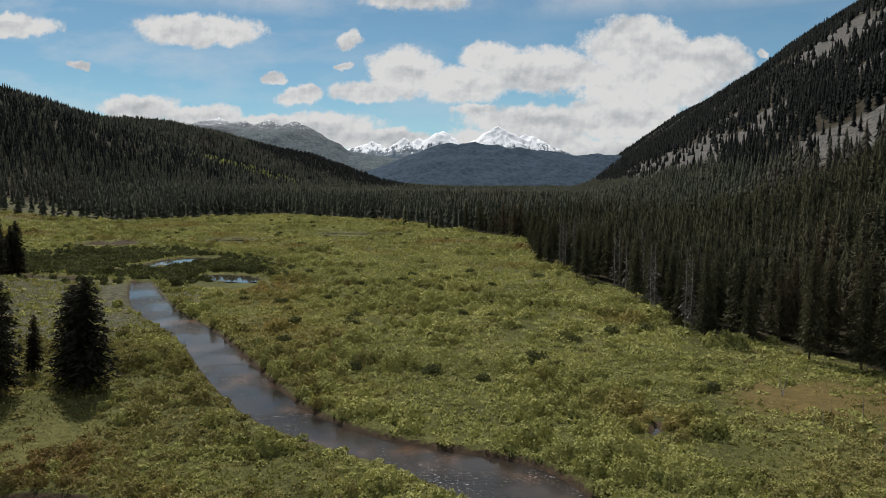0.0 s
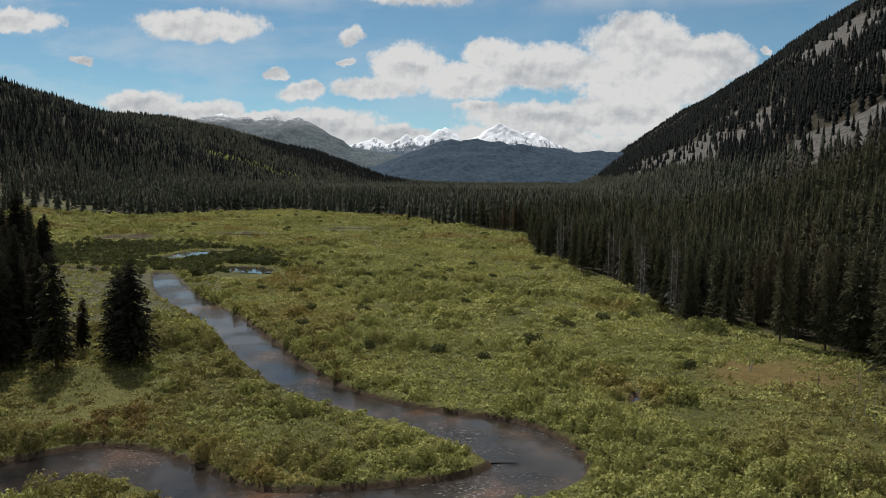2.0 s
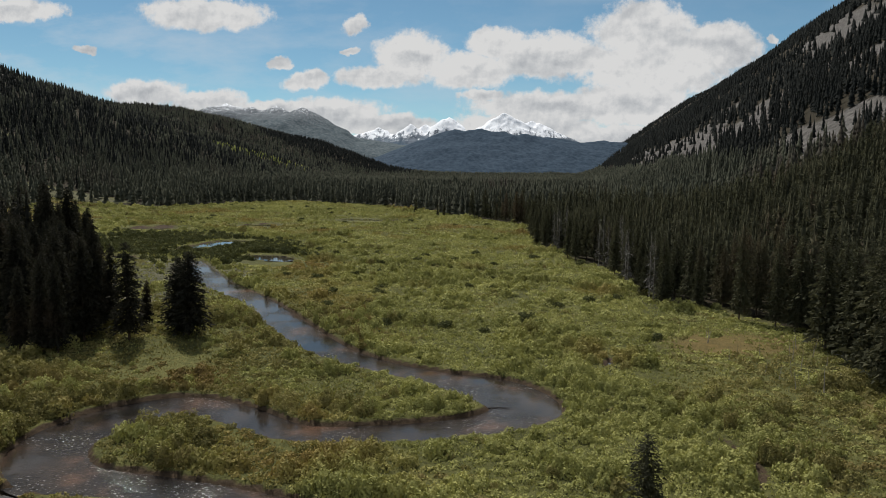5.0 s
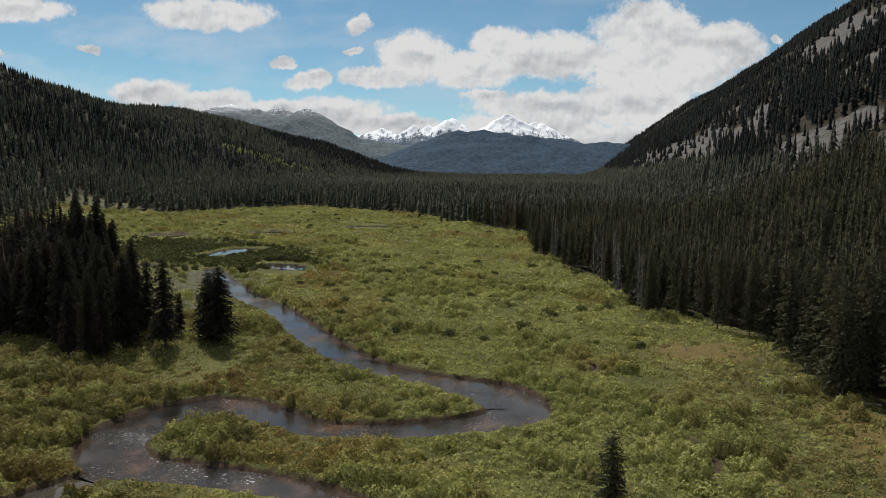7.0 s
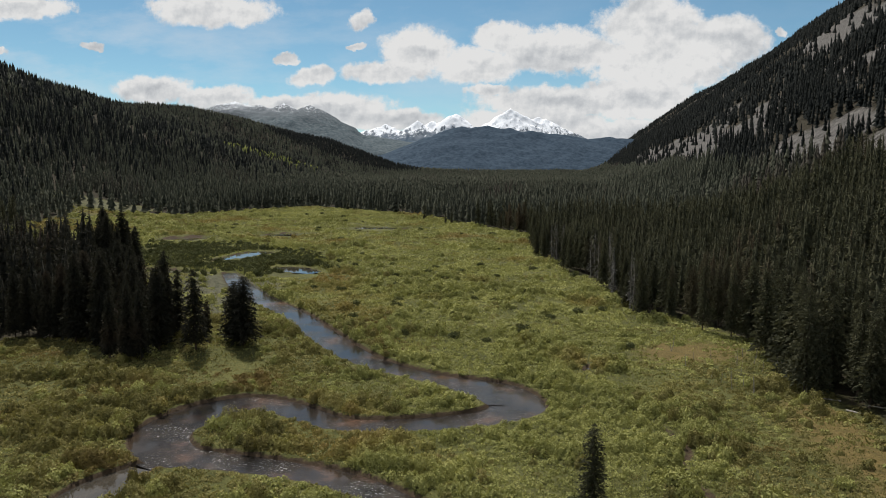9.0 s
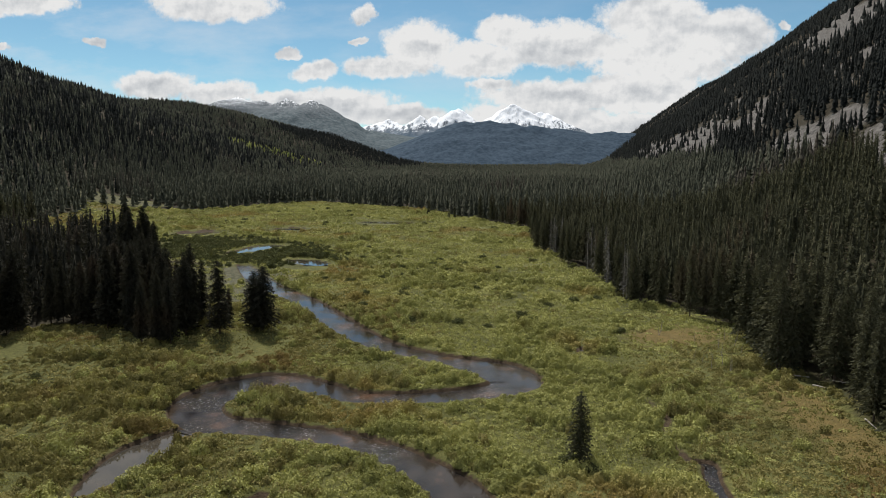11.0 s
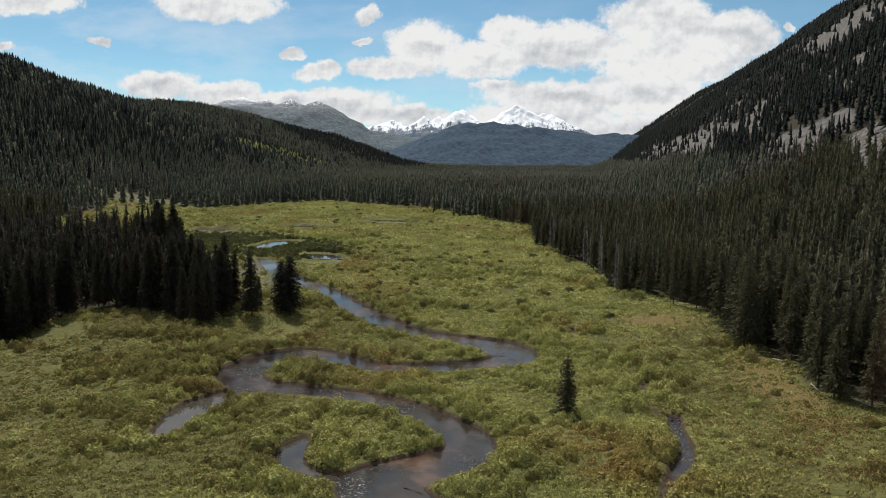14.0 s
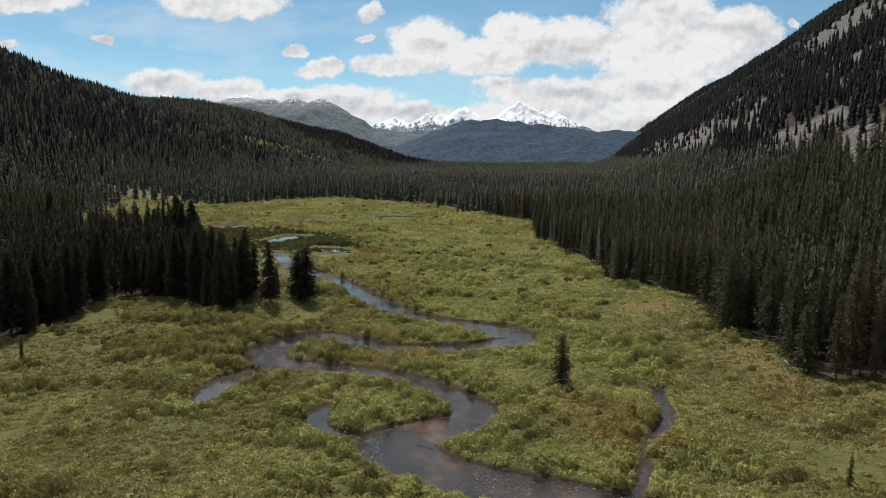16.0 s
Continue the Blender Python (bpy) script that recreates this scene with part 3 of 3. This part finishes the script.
def willow_cover(name, x0, x1, y0, y1, cell, density, size, wide, mat, label, dark=False, tall=False):
    """A low carpet of shrubs, or rounded bushes standing out of it, on a jittered grid."""
    x, y = np.meshgrid(np.arange(x0, x1, cell), np.arange(y0, y1, cell))
    x, y = (x + rng.uniform(-0.5, 0.5, x.shape) * cell).ravel(), (y + rng.uniform(-0.5, 0.5, y.shape) * cell).ravel()
    s = shore(x, y)
    keep = (in_meadow(x, y) | (meadow_edge(x, y) < 2.5)) & (s > 0.3 + 0.036 * np.maximum(0, y - 90))
    # shrubs cleared on the camera side of the upper ponds to keep them in view
    keep &= (y < 100) | (np.minimum(np.minimum(shore(x, y + 3.0), shore(x, y + 5.5)), shore(x, y + 8.5)) > 0.6) | (rng.random(len(x)) < 0.12)
    open_turf = fbm(x / 13, y / 13, 3, 81) < -0.7
    keep &= ~(open_turf & (s > 3) & (rng.random(len(x)) < 0.8))
    keep &= (dark_patch(x, y) > rng.uniform(0.1, 0.9, len(x))) == dark
    keep &= np.exp(-((x - 23) / 12) ** 2 - ((y - 56) / 8) ** 2) < rng.uniform(0.2, 1.0, len(x))
    keep &= np.exp(-((x - 31) / 6) ** 2 - ((y - 16) / 24) ** 2) < rng.uniform(0.3, 1.3, len(x))
    sage_part = np.exp(-((x + 84) / 22) ** 4 - ((y - 92) / 32) ** 4) > 0.5
    keep &= ~(sage_part & (rng.random(len(x)) < 0.75))
    x, y, s = x[keep], y[keep], s[keep]
    base = shrub_height(x, y, s)
    # no tall bushes on the banks towards the camera, so the water shows over low sedge
    bank = (np.minimum(shore(x, y + 1.2), shore(x, y + 2.6)) < 0.1) & (y < 100)
    if tall:
        some = (rng.random(len(x)) < 0.16 + 0.84 * sstep(0.4, 0.75, base)) & ~bank
        x, y, s, base = x[some], y[some], s[some], base[some]
        h = np.clip(base * np.exp(rng.normal(0.12, 0.32, len(x))), 0.5, 2.1)
        r = np.minimum(0.16 + 0.62 * h, s * 0.9 + 0.3) * wide * rng.uniform(0.85, 1.25, len(x))
    else:
        h = np.clip(0.22 + 0.25 * base, 0.2, 0.8 if dark else 0.5) * np.exp(rng.normal(0, 0.25, len(x))) * (2.2 if dark else 1)
        r = np.minimum(0.5 * cell + 0.2 * h, s * 0.9 + 0.25) * wide * rng.uniform(0.85, 1.2, len(x))
    z = ground_z(x, y) - 0.06
    olive = olive_shaded_part(x, y) > rng.random(len(x))
    V, F, M, at = [], [], [], 0
    for lo, hi in ((0, 0.42), (0.42, 0.75), (0.75, 1.2), (1.2, 9)):
        q = np.where((h >= lo) & (h < hi))[0]
        if len(q) == 0:
            continue
        area = np.mean(2 * np.pi * r[q] * (0.35 * r[q] + 0.65 * h[q]))
        v, f = shrub_leaves(x[q], y[q], z[q], r[q], h[q], max(12, int(density * area / (0.55 * size * size))), size, rng)
        V.append(v), F.append(f + at), M.append(np.repeat(olive[q], len(f) // len(q)))
        at += len(v)
    me = mesh_of(name, np.vstack(V), np.vstack(F), mat)
    if not dark:
        me.materials.append(WILLOW_OLIVE_SHADED)
        me.polygons.foreach_set("material_index", np.concatenate(M).astype(np.int32))
    return tagged(new(name, me), label, "shrubs", kind="stuff")


for x0, x1, y0, y1, cell, size, label in ((-62, 46, -44, 38, 1.15, 0.17, "covering the wet meadow"), (-100, -62, -44, 38, 1.35, 0.22, "before the spruce clump"),
                                          (-100, 46, 38, 72, 1.35, 0.22, "in the middle of the meadow"), (-225, 30, 72, 190, 2.1, 0.34, "covering the upper meadow"),
                                          (-225, 10, 190, 400, 3.4, 0.6, "at the head of the meadow"), (-120, 85, -118, -44, 2.6, 0.5, "in the lower meadow")):
    willow_cover("willow_thicket", x0, x1, y0, y1, cell, 0.62, size, 1.0, WILLOW, "low carpet of green willow " + label)
    willow_cover("willow_bushes", x0, x1, y0, y1, 0.95 + 0.72 * cell, 0.95, size, 0.85 + 0.1 * cell, WILLOW, "rounded green willow bushes " + label, tall=True)
willow_cover("dark_willow_thicket", -225, -30, 100, 205, 1.5, 0.9, 0.42, 1.0, WILLOW_DARK, "willow shrubs in a darker tone round the marsh ponds", True)


def sedge(name, x0, x1, y0, y1, per_m2, size, label):
    """Upright tufts of sedge between the shrubs."""
    x, y = scatter(x0, x1, y0, y1, per_m2, rng)
    keep = in_meadow(x, y) & (shore(x, y) > 0.4) & (np.exp(-((x - 21) / 8) ** 2 - ((y - 56) / 8) ** 2) < rng.uniform(0.2, 0.9, len(x)))
    if y1 > 100:
        keep &= (y < 100) | (np.minimum(shore(x, y + 3), np.minimum(shore(x, y + 6), shore(x, y + 9))) > 0.3)
    x, y = x[keep], y[keep]
    c = np.stack([x, y, ground_z(x, y)], 1)
    d = rng.normal(0, 0.55, c.shape) + (0, 0, 0.8)
    size = size * rng.uniform(0.6, 1.5, len(x)) * (0.8 + 0.5 * np.clip(fbm(x / 4, y / 4, 2, 99), -1, 1))
    v, f = sprays(c, d, size, size * 0.75, rng)
    me = mesh_of(name, v, f, WILLOW)
    me.materials.append(WILLOW_OLIVE_SHADED)
    me.polygons.foreach_set("material_index", (olive_shaded_part(x, y) > rng.random(len(x))).astype(np.int32))
    return tagged(new(name, me), label, "grass", kind="stuff")


sedge("sedge", -64, 46, -44, 40, 14, 0.26, "low green sedge and turf between willow shrubs")
sedge("sedge", -100, 46, 40, 120, 6, 0.36, "low green sedge over the upper meadow")
sedge("sedge", -200, 25, 120, 370, 1.6, 0.6, "low green sedge at the head of the meadow")


# large willows that stand out, one by one
def willow_mesh(seed):
    r = np.random.default_rng(seed)
    k = 5
    a = r.uniform(0, 6.28, k)
    v, f = shrub_leaves(np.cos(a) * 0.5, np.sin(a) * 0.5, np.zeros(k), r.uniform(0.5, 0.75, k), r.uniform(0.8, 1.15, k), 150, 0.15, r)
    return mesh_of("willow_shrub", v, f, WILLOW)


willow_kinds = [willow_mesh(s) for s in range(6)]
x, y = scatter(-75, 30, -40, 70, 0.25, rng)
s = shore(x, y)
want = np.where(s < 4, 0.30, 0.026) * in_meadow(x, y) * (s > 0.9) * (np.minimum(shore(x, y + 1.5), shore(x, y + 3)) > 0.1)
pick = np.where(rng.random(len(x)) < want)[0][:300]
for i in pick:
    ob = new("willow_shrub", willow_kinds[int(rng.integers(6))])
    size = rng.uniform(0.95, 1.9) if s[i] < 4 else rng.uniform(0.75, 1.25)
    ob.matrix_world = pose(x[i], y[i], float(ground_z(x[i:i + 1], y[i:i + 1])[0]) - 0.1, 0, 0, rng.uniform(0, 360)) @ Matrix.Diagonal((size, size, size * rng.uniform(0.8, 1.1), 1))
    tagged(ob, "rounded green willow shrub by the stream bank" if s[i] < 4 else "rounded green willow shrub in the open meadow", "shrub", "willow shrubs")


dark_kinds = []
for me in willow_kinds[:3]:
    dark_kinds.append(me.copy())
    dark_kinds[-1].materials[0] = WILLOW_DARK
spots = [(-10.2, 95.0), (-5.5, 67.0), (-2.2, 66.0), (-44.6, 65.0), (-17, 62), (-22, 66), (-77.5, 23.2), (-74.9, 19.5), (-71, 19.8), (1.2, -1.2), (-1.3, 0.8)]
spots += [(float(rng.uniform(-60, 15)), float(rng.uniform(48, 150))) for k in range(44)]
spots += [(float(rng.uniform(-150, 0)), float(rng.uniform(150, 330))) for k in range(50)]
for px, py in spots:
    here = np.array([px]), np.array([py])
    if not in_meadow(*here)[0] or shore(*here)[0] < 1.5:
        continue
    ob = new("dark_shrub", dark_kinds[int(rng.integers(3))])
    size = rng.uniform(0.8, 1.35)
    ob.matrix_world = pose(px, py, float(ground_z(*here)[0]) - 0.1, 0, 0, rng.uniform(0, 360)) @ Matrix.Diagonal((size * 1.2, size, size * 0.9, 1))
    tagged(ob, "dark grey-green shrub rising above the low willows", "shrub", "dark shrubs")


# ---- conifers ----
def conifer_arrays(seed, whorls, arms, bits, spread, taper=0.45):
    """Needle sprays of one tree, 1 m tall: drooping boughs in whorls."""
    r = np.random.default_rng(seed)
    zs = np.sort(r.uniform(0.10, 0.985, whorls * arms))
    az = r.uniform(0, 2 * np.pi, len(zs))
    reach = spread * ((1 - zs) ** taper * 0.90 + 0.05) * np.clip((zs - 0.03) / 0.15, 0.35, 1) * r.uniform(0.55, 1.2, len(zs))
    k = (np.arange(bits) + 0.5) / bits
    out = reach[:, None] * k
    c = np.stack([np.cos(az)[:, None] * out, np.sin(az)[:, None] * out, zs[:, None] - 0.32 * out - 0.8 * out ** 2 / spread * 0.35], 2).reshape(-1, 3)
    c += r.normal(0, 0.006, c.shape)
    d = np.stack([np.cos(az), np.sin(az), np.full(len(az), -0.45)], 1).repeat(bits, 0) + r.normal(0, 0.45, (len(c), 3))
    size = np.repeat(np.maximum(reach, 0.02), bits) * r.uniform(0.42, 0.8, len(c)) * (2.0 / bits) ** 0.6
    return sprays(c - d * size[:, None] * 0.2, d, size, size * 0.62, r)


def trunk_mesh(height, radius, mat, bare=False):
    bm = bmesh.new()
    rings = []
    for k in range(5):
        q = k / 4
        rr = radius * (1 - 0.9 * q)
        rings.append([bm.verts.new((rr * math.cos(a) + 0.01 * q * math.sin(7 * q), rr * math.sin(a), height * q)) for a in np.linspace(0, 2 * np.pi, 7)[:-1]])
    for lo, hi in zip(rings, rings[1:]):
        for i in range(6):
            bm.faces.new((lo[i], lo[(i + 1) % 6], hi[(i + 1) % 6], hi[i]))
    if bare:
        r = random.Random(3)
        for k in range(14):
            a, z, l = r.uniform(0, 6.28), r.uniform(0.3, 0.92) * height, r.uniform(0.03, 0.07) * height
            p, q = Vector((0, 0, z)), Vector((math.cos(a) * l, math.sin(a) * l, z + l * r.uniform(-0.3, 0.5)))
            bm.faces.new([bm.verts.new(v) for v in (p + Vector((0, 0, radius * 0.3)), p - Vector((0, 0, radius * 0.3)), q)])
    me = bpy.data.meshes.new("trunk")
    bm.to_mesh(me)
    bm.free()
    me.materials.append(mat)
    return me


TREE = "dark green spruce at the forest edge"
kinds = []
for seed in range(9):
    v, f = conifer_arrays(100 + seed, 44, 9, 7, 0.15 + 0.015 * (seed % 4))
    kinds.append((mesh_of("crown", v, f, NEEDLES), trunk_mesh(0.96, 0.0115, BARK)))
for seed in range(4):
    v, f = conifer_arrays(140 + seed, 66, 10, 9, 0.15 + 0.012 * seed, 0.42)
    kinds.append((mesh_of("crown", v, f, SHADED_NEEDLES), kinds[0][1]))
v, f = conifer_arrays(150, 46, 9, 8, 0.145, 0.3)
kinds.append((mesh_of("crown", v, f, NEEDLES), kinds[0][1]))


def tree(x, y, h, kind, label, turn=0.0, wide=1.0, group="trees of the forest edge"):
    base = new("spruce_tree")
    z = float(ground_z(np.array([x]), np.array([y]))[0])
    base.matrix_world = pose(x, y, z - 0.1, rng.normal(0, 0.8), rng.normal(0, 0.8), turn) @ Matrix.Diagonal((h * wide, h * wide, h, 1))
    part("trunk", kinds[kind][1], base), part("crown", kinds[kind][0], base)
    return tagged(base, label, "tree", group)


tree(0.0, 0.0, 8.4, 13, "lone narrow spruce standing in the willow meadow", 20, 1.35, "single trees")
tree(-52.3, 51.5, 12.2, 12, "bushy dark spruce at the end of the clump", 40, 1.4, "single trees")
tree(-60.0, 54.5, 6.8, 10, "small young spruce beside a taller one", 80, 1.0, "single trees")
tree(-54.6, 53.2, 10.8, 11, "bushy dark spruce at the end of the clump", 120, 1.5, "single trees")
tree(-58.9, 47.4, 13.6, 9, TREE, 15, 1.25)
tree(-65.2, 41.4, 12.0, 10, TREE, 15, 1.0)
tree(29.4, 70.3, 15.6, 0, TREE, 10, 0.8)
tree(20.2, 81.9, 13.5, 4, TREE, 70, 0.85)
for k in range(70):
    tx, ty = float(rng.uniform(-190, 5)), float(rng.uniform(225, 382))
    spot = np.array([tx]), np.array([ty])
    if in_meadow(*spot)[0] and meadow_edge(*spot)[0] < 13 and shore(*spot)[0] > 2:
        tree(tx, ty, rng.uniform(3.5, 8.5), int(rng.integers(9)), "small spruce at the head of the meadow", rng.uniform(0, 360), rng.uniform(0.9, 1.3))
tree(25.9, -30.0, 3.6, 5, "thin young spruce in the meadow", 0, 0.8, "single trees")
tree(-84.9, 4.1, 4.0, 2, "thin young spruce in the meadow", 0, 0.7, "single trees")

# the woods: jittered places outside the meadow
VIEW_L, VIEW_R = 0.80, 0.56


def forest_places(y0, y1, cell, near_r, far_r, rng):
    """Jittered grid of tree places in a ring about the camera path, cut to its view wedge."""
    xs = np.arange(-VIEW_L * (y1 + 110) - 40, VIEW_R * (y1 + 110) + 40, cell)
    X, Y = np.meshgrid(xs, np.arange(y0, y1, cell))
    X = X + rng.uniform(-0.5, 0.5, X.shape) * cell
    Y = Y + rng.uniform(-0.5, 0.5, X.shape) * cell
    x, y = X.ravel(), Y.ravel()
    dist = np.hypot(x + 9, y + 60)
    keep = (x > -VIEW_L * (y + 110) - 30) & (x < VIEW_R * (y + 110) + 30) & (dist >= near_r) & (dist < far_r)
    x, y = x[keep], y[keep]
    keep = ~in_meadow(x, y) & ((clearing(x, y) < 0.3) | (rng.random(len(x)) < 0.22))
    x, y = x[keep], y[keep]
    rock = scree_cover(x, y)
    thin = sstep(105, 150, right_u(x, y)) * np.clip(0.25 - 0.55 * fbm(x / 55, y / 55, 3, 93), 0, 0.7)
    keep = rng.random(len(x)) > np.maximum(np.minimum(1, rock * 1.3) * 0.90, thin)
    return x[keep], y[keep]


def stand(name, arrays, x, y, h, wide, mat, label, category="forest"):
    """Many trees in one mesh, from a few shapes."""
    V, F, at = [], [], 0
    which = rng.integers(0, len(arrays), len(x))
    turn = rng.uniform(0, 2 * np.pi, len(x))
    z = land(x, y) - 0.15
    for k, (v, f) in enumerate(arrays):
        i = np.where(which == k)[0]
        c, s = np.cos(turn[i])[:, None], np.sin(turn[i])[:, None]
        px, py = v[None, :, 0] * c - v[None, :, 1] * s, v[None, :, 0] * s + v[None, :, 1] * c
        hw = (h[i] * wide[i])[:, None]
        P = np.stack([x[i, None] + px * hw, y[i, None] + py * hw, z[i, None] + v[None, :, 2] * h[i, None]], 2)
        V.append(P.reshape(-1, 3))
        F.append((f[None] + (np.arange(len(i)) * len(v))[:, None, None] + at).reshape(-1, 3))
        at += len(i) * len(v)
    return tagged(new(name, mesh_of(name, np.vstack(V), np.vstack(F), mat)), label, category, kind="stuff")


def cone_tree(seed, layers, sides, spread):
    """A far tree: ragged stacked skirts."""
    r = np.random.default_rng(seed)
    V, F = [], []
    for k in range(layers):
        z0, z1 = 0.06 + 0.86 * k / layers, min(1.0, 0.06 + 0.86 * (k + 1) / layers + 0.6 / layers)
        rad = spread * (1 - k / layers) ** 0.8
        a = np.linspace(0, 2 * np.pi, sides, endpoint=False) + r.uniform(0, 6)
        tip, at = len(V), len(V) + 1
        V.append((r.normal(0, 0.008), r.normal(0, 0.008), z1))
        V += [(math.cos(t) * rad * q, math.sin(t) * rad * q, z0 + r.uniform(-0.045, 0.045)) for t, q in zip(a, r.uniform(0.5, 1.3, sides))]
        F += [(tip, at + i, at + (i + 1) % sides) for i in range(sides)]
    return np.array(V), np.array(F)


def fuzzy_tree(seed, spread):
    """A tree of the middle distance: a core of skirts with boughs standing out of it."""
    v, f = cone_tree(seed, 7, 7, spread * 0.72)
    q, g = conifer_arrays(seed, 24, 4, 2, spread * 1.2)
    return np.vstack([v, q]), np.vstack([f, g + len(v)])


def tree_heights(x, y):
    return (1 + 0.12 * sstep(110, 260, right_u(x, y))) * (12.2 + 2.4 * fbm(x / 40, y / 40, 2, 91)) * rng.uniform(0.68, 1.22, len(x))


# nearest trees of the forest edge, one by one
x, y = forest_places(-40, 300, 3.9, 0, 330, rng)
d = meadow_edge(x, y)
order = np.argsort(d + 0.035 * np.hypot(x + 9, y + 30))
single = order[(d[order] > 0.3)][:290]
for i in single:
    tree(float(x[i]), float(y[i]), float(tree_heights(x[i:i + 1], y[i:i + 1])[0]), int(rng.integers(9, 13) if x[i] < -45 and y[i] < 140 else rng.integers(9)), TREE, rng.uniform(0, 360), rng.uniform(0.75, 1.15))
rest = np.setdiff1d(order, single)
rest = rest[d[rest] > 0.3]
mid = [fuzzy_tree(300 + k, 0.105 + 0.01 * (k % 3)) for k in range(10)]
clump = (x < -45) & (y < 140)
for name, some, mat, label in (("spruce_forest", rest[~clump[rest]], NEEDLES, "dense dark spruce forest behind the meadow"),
                               ("shaded_forest", rest[clump[rest]], SHADED_NEEDLES, "blackish spruce forest beside the willow meadow, shade in its colour")):
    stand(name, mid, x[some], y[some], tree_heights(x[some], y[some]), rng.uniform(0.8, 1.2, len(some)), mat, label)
x, y = forest_places(100, 800, 5.3, 330, 800, rng)
outer = [cone_tree(400 + k, 6, 6, 0.135 + 0.015 * (k % 3)) for k in range(8)]

# where cloud shade is coloured in: left hill, mountain face and spur
def takes_shade(x, y):
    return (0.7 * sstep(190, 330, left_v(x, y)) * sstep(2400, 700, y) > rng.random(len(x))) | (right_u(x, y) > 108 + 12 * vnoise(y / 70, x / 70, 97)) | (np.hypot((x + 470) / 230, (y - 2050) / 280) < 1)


shaded = takes_shade(x, y)
stand("spruce_forest", outer, x[~shaded], y[~shaded], tree_heights(x[~shaded], y[~shaded]), rng.uniform(0.8, 1.25, (~shaded).sum()), HAZED_NEEDLES, "dense spruce forest on the lower slopes")
stand("shaded_forest", outer, x[shaded], y[shaded], tree_heights(x[shaded], y[shaded]), rng.uniform(0.8, 1.25, shaded.sum()), SHADED_CONIFER, "blackish conifer forest on the steep mountainside, shade in its colour")
x, y = forest_places(300, 2700, 8.6, 800, 2700, rng)
far_kinds = [cone_tree(500 + k, 3, 4, 0.19) for k in range(6)]
aspen = np.exp(-((x + 425) / 95) ** 2 - ((y - 1180) / 85) ** 2) > 0.42 + 0.3 * vnoise(x / 30, y / 30, 95)
shaded = takes_shade(x, y)
for name, some, mat, label in (("spruce_forest", ~aspen & ~shaded, HAZED_NEEDLES, "conifer forest covering the long hill and valley floor"),
                               ("shaded_forest", shaded, SHADED_CONIFER, "blackish conifer forest high on the mountainside, shade in its colour")):
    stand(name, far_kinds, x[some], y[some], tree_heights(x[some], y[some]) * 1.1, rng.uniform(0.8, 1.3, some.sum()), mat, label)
stand("aspen_grove", [cone_tree(600 + k, 2, 6, 0.3) for k in range(3)], x[aspen], y[aspen], tree_heights(x[aspen], y[aspen]) * 0.8, rng.uniform(0.8, 1.3, aspen.sum()), ASPEN, "pale green aspen grove on the wooded hill", "trees")

x, y = forest_places(900, 4500, 15.0, 2700, 4600, rng)
up = (right_u(x, y) < 900) & (left_v(x, y) < 950)
x, y = x[up], y[up]
stand("spruce_forest", [cone_tree(700 + k, 2, 4, 0.2) for k in range(4)], x, y, tree_heights(x, y) * 1.15, rng.uniform(0.9, 1.4, len(x)), SHADED_CONIFER, "far conifer forest along the mountain crests")

# grey dead trees in front of the living ones
dead_kinds = []
for seed in range(3):
    v, f = conifer_arrays(800 + seed, 22, 6, 3, 0.10)
    dead_kinds.append((mesh_of("crown", v, f, GREYWOOD), trunk_mesh(0.98, 0.010, DEADWOOD)))
for k in range(60):
    x, y = float(rng.uniform(4, 24)), float(rng.uniform(84, 172))
    here = np.array([x]), np.array([y])
    d = float(meadow_edge(*here)[0])
    if in_meadow(*here)[0] or d > 9:
        continue
    base = new("dead_spruce")
    h = rng.uniform(8, 13)
    base.matrix_world = pose(x, y, float(ground_z(*here)[0]) - 0.1, 0, 0, rng.uniform(0, 360)) @ Matrix.Scale(h, 4)
    crown, trunk = dead_kinds[k % 3]
    part("trunk", trunk, base, "bleached grey trunk"), part("crown", crown, base, "bare grey twigs")
    tagged(base, "dead grey spruce standing among green ones", "dead tree", "dead spruces")

# bleached snags and fallen trunks along the forest edge
snag_mesh = trunk_mesh(1.0, 0.02, DEADWOOD, True)
for k in range(26):
    x, y = float(rng.uniform(20, 33)), float(rng.uniform(30, 60))
    if not in_meadow(np.array([x]), np.array([y]))[0]:
        continue
    ob = new("dead_snag", snag_mesh)
    ob.matrix_world = pose(x, y, float(land(x, y)) - 0.1, rng.normal(0, 5), rng.normal(0, 5), rng.uniform(0, 360)) @ Matrix.Scale(rng.uniform(1.5, 3.4), 4)
    tagged(ob, "thin bleached dead tree stem in the meadow", "dead tree", "dead snags")
log_mesh = trunk_mesh(1.0, 0.026, DEADWOOD, True)
for k in range(34):
    x, y = (float(rng.uniform(30, 48)), float(rng.uniform(-6, 80))) if k < 26 else (float(rng.uniform(-96, -60)), float(rng.uniform(36, 56)))
    if in_meadow(np.array([x]), np.array([y]))[0]:
        continue
    ob = new("fallen_log", log_mesh)
    ob.matrix_world = pose(x, y, float(ground_z(np.array([x]), np.array([y]))[0]) + 0.12, 88, 0, rng.uniform(0, 360)) @ Matrix.Scale(rng.uniform(3, 5.5), 4)
    tagged(ob, "bleached fallen tree trunk on the forest floor", "log", "fallen logs")
